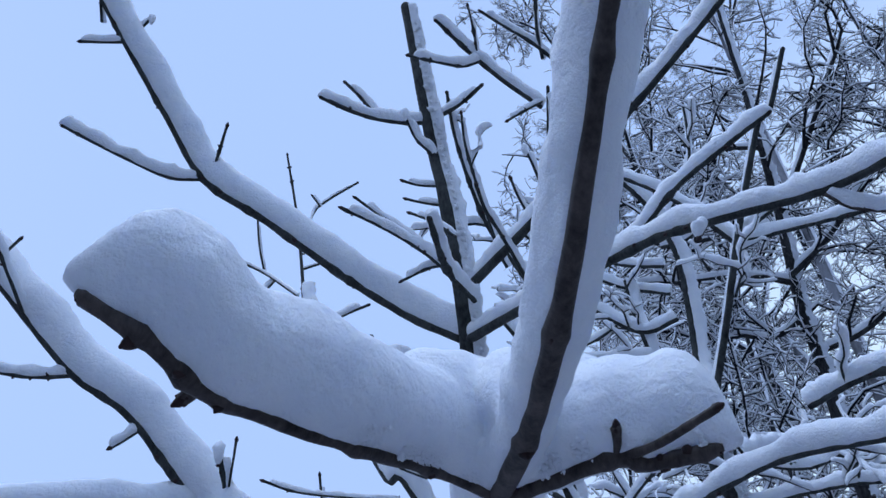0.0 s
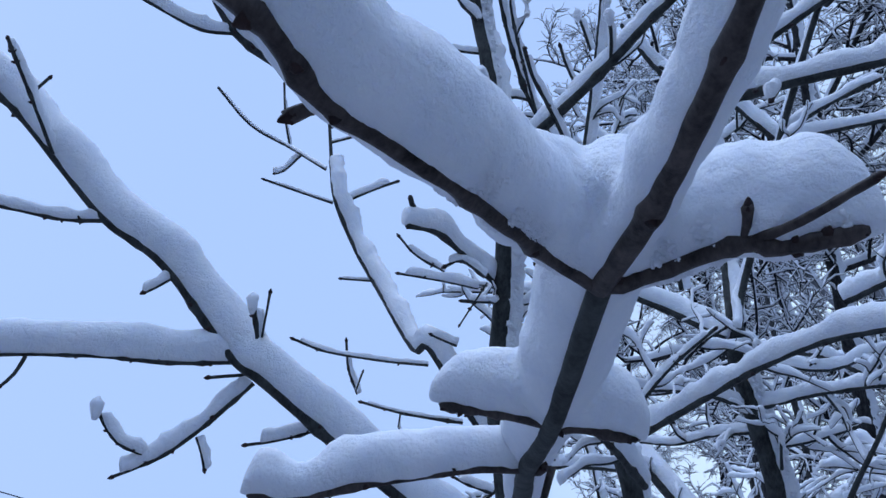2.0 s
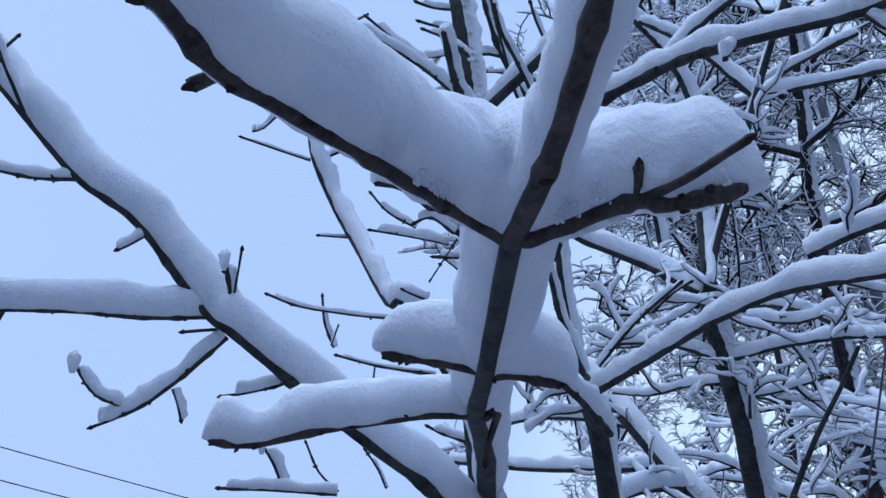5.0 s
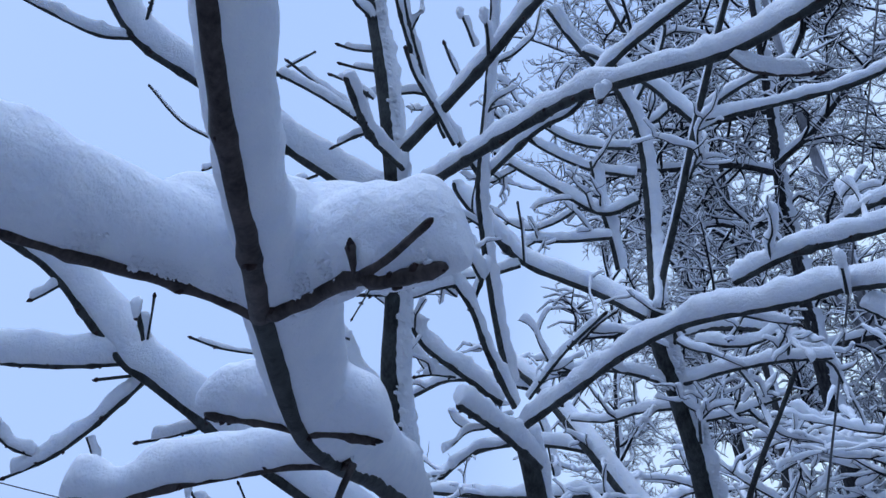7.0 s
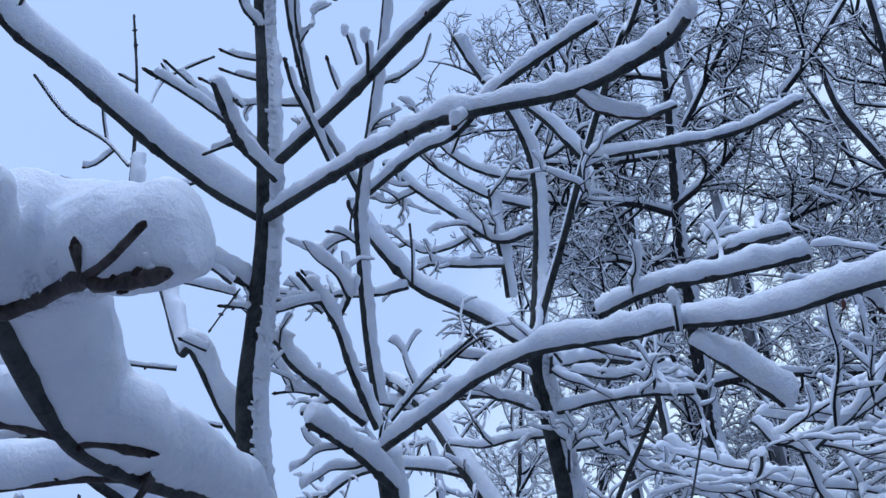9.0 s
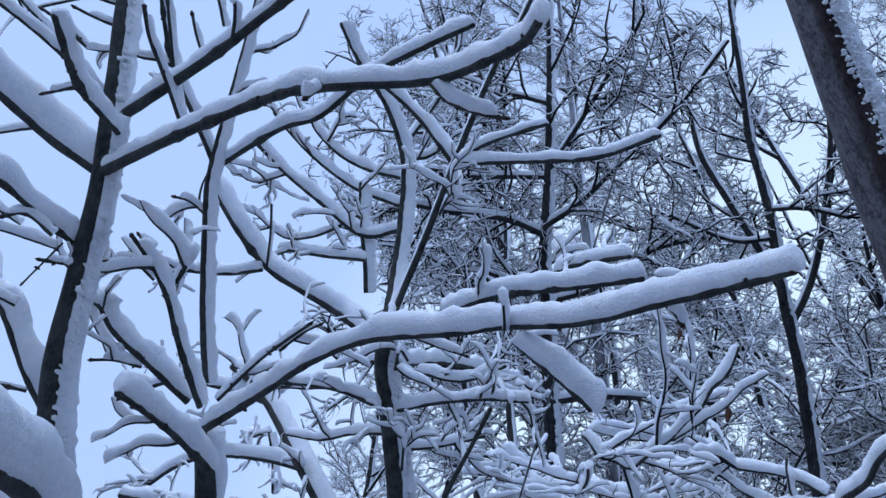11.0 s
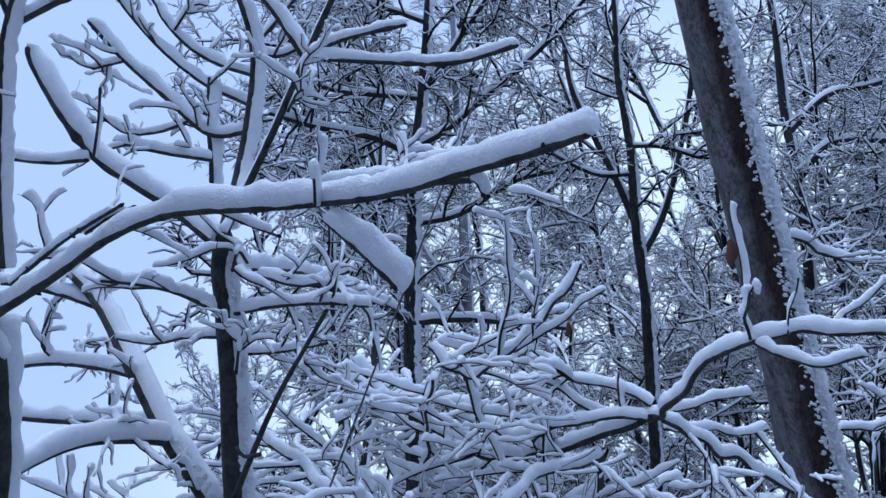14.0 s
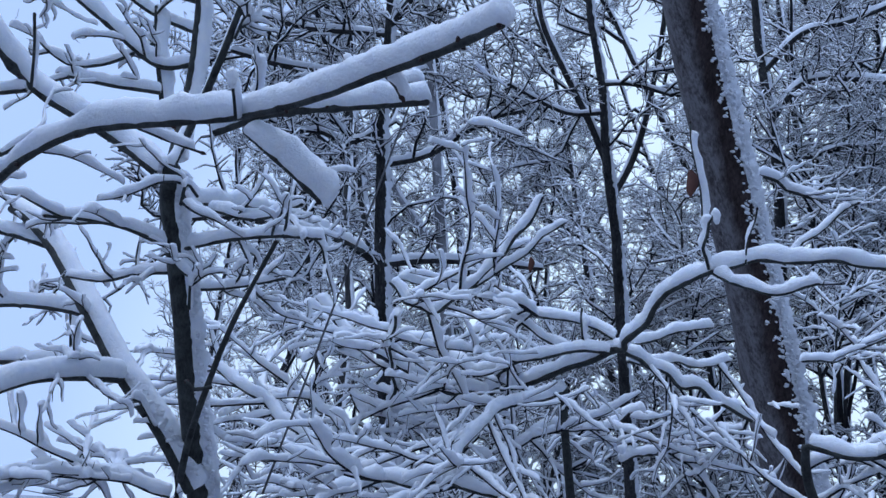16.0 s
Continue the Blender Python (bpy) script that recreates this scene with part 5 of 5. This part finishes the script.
def strip(lines, sides, grow=None, seed=0):
    """One mesh over many fine limbs; with grow, the snow along them instead of their bark."""
    rng = np.random.default_rng(seed)
    verts, faces, base = [], [], 0
    ang = np.linspace(0, 2 * math.pi, sides, endpoint=False)
    cs, sn, ids = np.cos(ang), np.sin(ang), np.arange(sides)
    alike = {}
    for c in lines:
        alike.setdefault(len(c), []).append(c)
    up = UP + 0.25 * WIND
    for n in sorted(alike):
        c = np.stack(alike[n])
        t = np.gradient(c[:, :, :3], axis=1)
        t /= np.maximum(np.linalg.norm(t, axis=2, keepdims=True), 1e-9)
        flat = np.linalg.norm(t[:, :, :2], axis=2)
        if grow:                                  # steep shoots hold no snow
            level = flat.mean(1) >= 0.3
            c, t, flat = c[level], t[level], flat[level]
        k = len(c)
        if not k:
            continue
        u = up - (t @ up)[..., None] * t
        u /= np.maximum(np.linalg.norm(u, axis=2, keepdims=True), 1e-6)
        s = np.cross(t, u)
        r = c[:, :, 3]
        across, rise, half = r, 0 * r, r
        if grow:
            arc = np.concatenate([np.zeros((k, 1)), np.cumsum(np.linalg.norm(np.diff(c[:, :, :3], axis=1), axis=2), axis=1)], axis=1)
            wave = 1 + 0.30 * np.sin(arc * rng.uniform(18, 34, (k, 1)) + rng.uniform(0, 6, (k, 1))) + 0.20 * np.sin(arc * rng.uniform(60, 130, (k, 1)) + rng.uniform(0, 6, (k, 1)))
            h = np.minimum(grow, 7.0 * r.mean(1, keepdims=True) + 0.3 * grow) * (0.3 + 0.7 * flat) * wave * rng.uniform(0.6, 1.2, (k, 1))
            ends = np.clip(np.minimum(arc, arc[:, -1:] - arc) / (0.8 * h.mean(1, keepdims=True) + 1e-6), 0.0, 1)
            ends = np.maximum(ends, 0.4) if n <= 3 else ends
            h = h * np.sqrt(1 - (1 - ends) ** 2)
            across, rise, half = np.maximum(1.1 * r * np.sqrt(ends), 0.5 * h), (1.3 * r + h) / 2, (0.7 * r * ends + h) / 2
        rings = c[:, :, None, :3] + (across[..., None] * cs)[..., None] * s[:, :, None] + (rise[..., None] + half[..., None] * sn)[..., None] * u[:, :, None]
        verts.append(rings.reshape(-1, 3))
        i = (np.arange(k)[:, None] * n + np.arange(n - 1)[None]).reshape(-1, 1) * sides + base
        faces.append(np.stack([i + ids, i + (ids + 1) % sides, i + sides + (ids + 1) % sides, i + sides + ids], -1).reshape(-1, 4))
        base += k * n * sides
    return np.vstack(verts), np.vstack(faces)


def shoot(rng, p, d, length, r, bend, n=5, droop=0.0):
    """A wandering limb from p along d."""
    d = np.array(d, float)
    d /= np.linalg.norm(d)
    pts, k = [np.r_[p, r]], length / (n - 1)
    for i in range(1, n):
        d = d + rng.normal(0, bend, 3) + np.array((0, 0, -droop * i / n))
        d /= np.linalg.norm(d)
        pts.append(np.r_[pts[-1][:3] + d * k, r * (1 - 0.75 * i / (n - 1))])
    return np.array(pts)


def sprout(rng, line, count, length, r, bend=0.22, n=5, lift=0.25, droop=0.0, span=(0.15, 1.0), flat=0.5):
    """Side shoots along a limb."""
    out = []
    t = ahead(line)
    for _ in range(count):
        f = rng.uniform(*span) * (len(line) - 1)
        i = min(int(f), len(line) - 2)
        p = line[i, :3] + (line[i + 1, :3] - line[i, :3]) * (f - i)
        side = rng.normal(0, 1, 3) * (1, 1, flat)
        side -= (side @ t[i]) * t[i]
        side /= np.linalg.norm(side)
        d = 0.55 * t[i] + 0.9 * side + (0, 0, lift)
        size = rng.uniform(0.5, 1.15)
        out.append(shoot(rng, p, d, length * size, min(r, line[i, 3]) * (0.6 + 0.4 * size), bend, n, droop))
    return out


def clear(c, luck):
    """Where fine growth stands: none before the old leaning trunk, little in the gap of the canopy, in the deep shade below and high up."""
    x, y, z = c[:, 0].mean(), c[:, 1].mean(), c[:, 2].mean()
    turn, away = math.degrees(math.atan2(x, y)), math.hypot(x, y)
    rise = math.degrees(math.atan2(z - 1.55, away))
    if abs(turn - 52) < 9.5 and away < 4.0 and z > 1.9:
        return False
    if rise < -4 or rise > 58 or turn > 70 or turn < -25:
        return luck < 0.12
    if away > 5.0 and 35 > rise > 24 + 3 * wobble(turn * 0.25, 0.3, 0.8) and abs(turn - 46.5) < 3 + 2 * wobble(rise * 0.3, 0.1, 0.5):
        return luck < 0.10
    return True


def clothe(tree, seed, limbs, twigs, spray, snow, bark, droop=0.0, fine=(4, 5, 3, 3), near=False, flat=0.5, lift=0.3, bend=(0.3, 0.6), spurs=1):
    """Boughs, twigs, bare spurs and their snow on a standing tree. limbs: curves that carry them."""
    rng = np.random.default_rng(seed)
    first, second, third = [], [], []
    for c in limbs:
        first += sprout(rng, c, twigs[0], twigs[1], twigs[2], bend[0], n=7, lift=lift, flat=flat)
    for c in first:
        second += sprout(rng, c, spray[0], spray[1], spray[2], bend[1], n=6 if near else 3, lift=lift * 0.3, droop=droop, flat=flat)
    first, second = [c for c in first if clear(c, rng.random())], [c for c in second if clear(c, rng.random())]
    for c in first:
        third += sprout(rng, c, spurs, 0.35 * spray[1], 0.8 * spray[2], 0.25, 3, 0.9)
    cover = SNOW if near else SNOW_FAR
    if near:
        first, second = [curve(c, 0.018) for c in first], [curve(c, 0.022) for c in second]
        heaps = [crowd_ends(c, snow) for c in first], [crowd_ends(c, 0.8 * snow) for c in second]
    else:
        heaps = first, second
    if first:
        mass("bough", *strip(first, fine[0]), bark, tree)
        mass("bough_snow", *strip(heaps[0], fine[1], snow * 1.3, seed), cover, tree, "snow in soft ridges along the boughs")
    if second:
        mass("twig", *strip(second + third, fine[2]), bark, tree)
        mass("twig_snow", *strip(heaps[1], fine[3], snow, seed), cover, tree, "fine snow along every twig")


def wood_tree(seed, x, y, height, r, lean, limbs, reach, snow, bark=FAR_BARK, name="woodland_tree", label="bare woodland tree with snow along all its twigs", droop=0.0, low=0.1):
    rng = np.random.default_rng(seed)
    tree = thing(name, label, "shrub" if "shrub" in name else "tree", "understory shrubs" if "shrub" in name else "woodland trees")
    trunk = shoot(rng, (x, y, -0.3), (lean[0], lean[1], 1), height, 0.75 * r, 0.07, 11)
    part("trunk", *tube(curve(trunk, 0.08), 10, 0.2), STEM_BARK, tree)
    part("snow", *snow_skin(curve(trunk[:-1], 0.12), 0.35 * r, 1.0, 8, 0.7, 0.5), SNOW_FAR, tree, "snow blown against the trunk")
    arms = sprout(rng, trunk, limbs, reach, r * 0.36, 0.16, 8, 0.35, droop * 0.3, (low, 0.97), 0.6)
    for a in arms:
        ob = part("branch", *tube(curve(a, 0.12), 6, 0.12), bark, tree)
        part("snow", *snow_skin(curve(a, 0.1), snow * 1.3, 0.2, 8, 0.9, 0.25), SNOW_FAR, ob)
    clothe(tree, seed + 1, arms + [trunk[3:]], (10, reach * 0.45, 0.009), (25, reach * 0.095, 0.0040), snow, bark, droop)
    return tree



# the shrub's and the young trees' finer growth
clothe(brush, 101, [curve(p, 0.08) for p in GROWN["spreading_shrub"][6:]], (10, 0.42, 0.0042), (5, 0.15, 0.0026), 0.0185, FAR_BARK, fine=(5, 9, 3, 8), near=True, flat=0.14, lift=0.0, bend=(0.11, 0.14), spurs=4)
clothe(young, 102, [curve(p, 0.08) for p in GROWN["young_tree"][8:] if p[:, 3].max() < 0.02], (4, 0.17, 0.0036), (3, 0.07, 0.0024), 0.012, ASH, fine=(6, 9, 4, 7), near=True, bend=(0.2, 0.25))
clothe(middle, 103, [curve(p, 0.08) for p in GROWN["ash_sapling"] if p[:, 3].max() < 0.012 and p[:, 1].min() > 0.9], (2, 0.14, 0.003), (1, 0.06, 0.002), 0.013, ASH, fine=(6, 9, 4, 7), near=True, bend=(0.2, 0.25))
for tree in (far, birch, forked, wide):
    clothe(tree, 110 + len(tree.name), [curve(p, 0.2) for p in GROWN[tree.name]], (8 if tree == forked else 14, 0.7, 0.009), (24, 0.14, 0.0040), 0.012, FAR_BARK, droop=0.3)

for seed, x, y, height, r, reach in [(11, 3.0, 6.6, 10.0, 0.06, 1.6), (12, 2.5, 4.9, 8.2, 0.05, 1.4), (22, 6.2, 5.7, 10.5, 0.06, 1.7), (13, 2.4, 8.6, 9.0, 0.07, 1.6), (14, 7.2, 4.7, 10.0, 0.08, 1.7), (15, 4.4, 9.2, 12.0, 0.09, 1.9),
                                     (16, 8.2, 7.4, 10.0, 0.09, 2.0), (17, 6.4, 10.5, 14.0, 0.10, 2.2), (18, 9.0, 4.2, 11.0, 0.09, 2.0), (19, 11.5, 8.5, 14.0, 0.11, 2.4), (20, 9.0, 12.0, 10.0, 0.11, 2.4), (21, 2.6, 11.5, 10.0, 0.08, 1.9)]:
    wood_tree(seed, x, y, height, r, (-0.03, 0.0), 18, reach, 0.013, droop=0.3)


for seed, x, y, height, r, reach in [(32, 2.9, 4.9, 3.0, 0.034, 1.2), (33, 4.2, 5.2, 4.2, 0.036, 1.3), (34, 5.4, 4.4, 4.6, 0.038, 1.3), (35, 6.0, 3.2, 4.8, 0.04, 1.4), 
                                     (38, 5.6, 7.2, 6.0, 0.045, 1.5), (39, 7.6, 5.8, 8.5, 0.06, 1.7), (41, 7.0, 4.2, 7.0, 0.05, 1.6), (42, 9.4, 5.4, 9.0, 0.07, 1.8), (43, 5.4, 6.4, 6.0, 0.05, 1.6), (47, 3.9, 6.1, 11.0, 0.06, 1.6), (44, 6.4, 3.9, 11.0, 0.06, 1.7), (45, 8.2, 4.6, 13.0, 0.08, 1.9)]:
    wood_tree(seed, x, y, height, r, (-0.05, 0.0), 20, reach, 0.015, name="understory_shrub", label="tangled understory shrub with snow on every shoot", droop=0.15, low=0.05)

# ---- overhead cables beyond the clearing, and a thin line hanging in the wood ----
def wire(name, label, category, ends, sag, r):
    a, b = np.array(ends[0]), np.array(ends[1])
    f = np.linspace(0, 1, 24)[:, None]
    line = a + (b - a) * f - np.array((0, 0, 1)) * sag * 4 * f * (1 - f)
    return tagged(part(name, *tube(np.column_stack([line, np.full(24, r)]), 6, 0.02), WIRE), label, category)


def aim(az, el, d):
    """A place by compass bearing, height angle and level distance from the clearing's middle."""
    return (d * math.sin(radians(az)), d * math.cos(radians(az)), 1.55 + d * math.tan(radians(el)))


wire("overhead_cable", "thin dark overhead cable against the sky", "cable", (aim(-60, 8.6, 30), aim(8, -0.6, 42)), 0.3, 0.022)
wire("overhead_cable", "thin dark overhead cable against the sky", "cable", (aim(-60, 7.0, 30), aim(8, -2.2, 42)), 0.3, 0.022)
wire("hanging_line", "thin grey line hanging down through the twigs", "line", (aim(41.5, 45, 2.3), aim(27.5, 0, 2.1)), 0.02, 0.0028)


def dead_leaf(p, length, turn, lean):
    """A curled brown leaf hanging from a twig."""
    n, m = 7, 5
    verts, faces = [], []
    for i in range(n):
        f = i / (n - 1)
        w = 0.21 * length * math.sin(math.pi * min(0.08 + 0.92 * f, 1)) ** 0.8
        for j in range(m):
            a = (j / (m - 1) - 0.5) * 2.2
            verts.append((w * math.sin(a) + 0.05 * length * math.sin(5 * f), 0.5 * w * (1 - math.cos(a)) + 0.12 * length * f * f, -f * length))
    for i in range(n - 1):
        for j in range(m - 1):
            faces.append((i * m + j, i * m + j + 1, (i + 1) * m + j + 1, (i + 1) * m + j))
    ob = tagged(part("dead_leaf", verts, faces, LEAF), "curled brown dead leaf hanging from a snowy twig", "leaf", "dead leaves")
    ob.matrix_world = pose(*p, lean, 0, turn)
    return ob


dead_leaf((1.767, 1.209, 2.376), 0.080, -52, -10)
dead_leaf((1.662, 1.739, 2.267), 0.050, -40, -5)
dead_leaf((2.400, 1.795, 2.023), 0.045, -50, 0)
dead_leaf((1.730, 2.036, 2.632), 0.040, -40, -5)
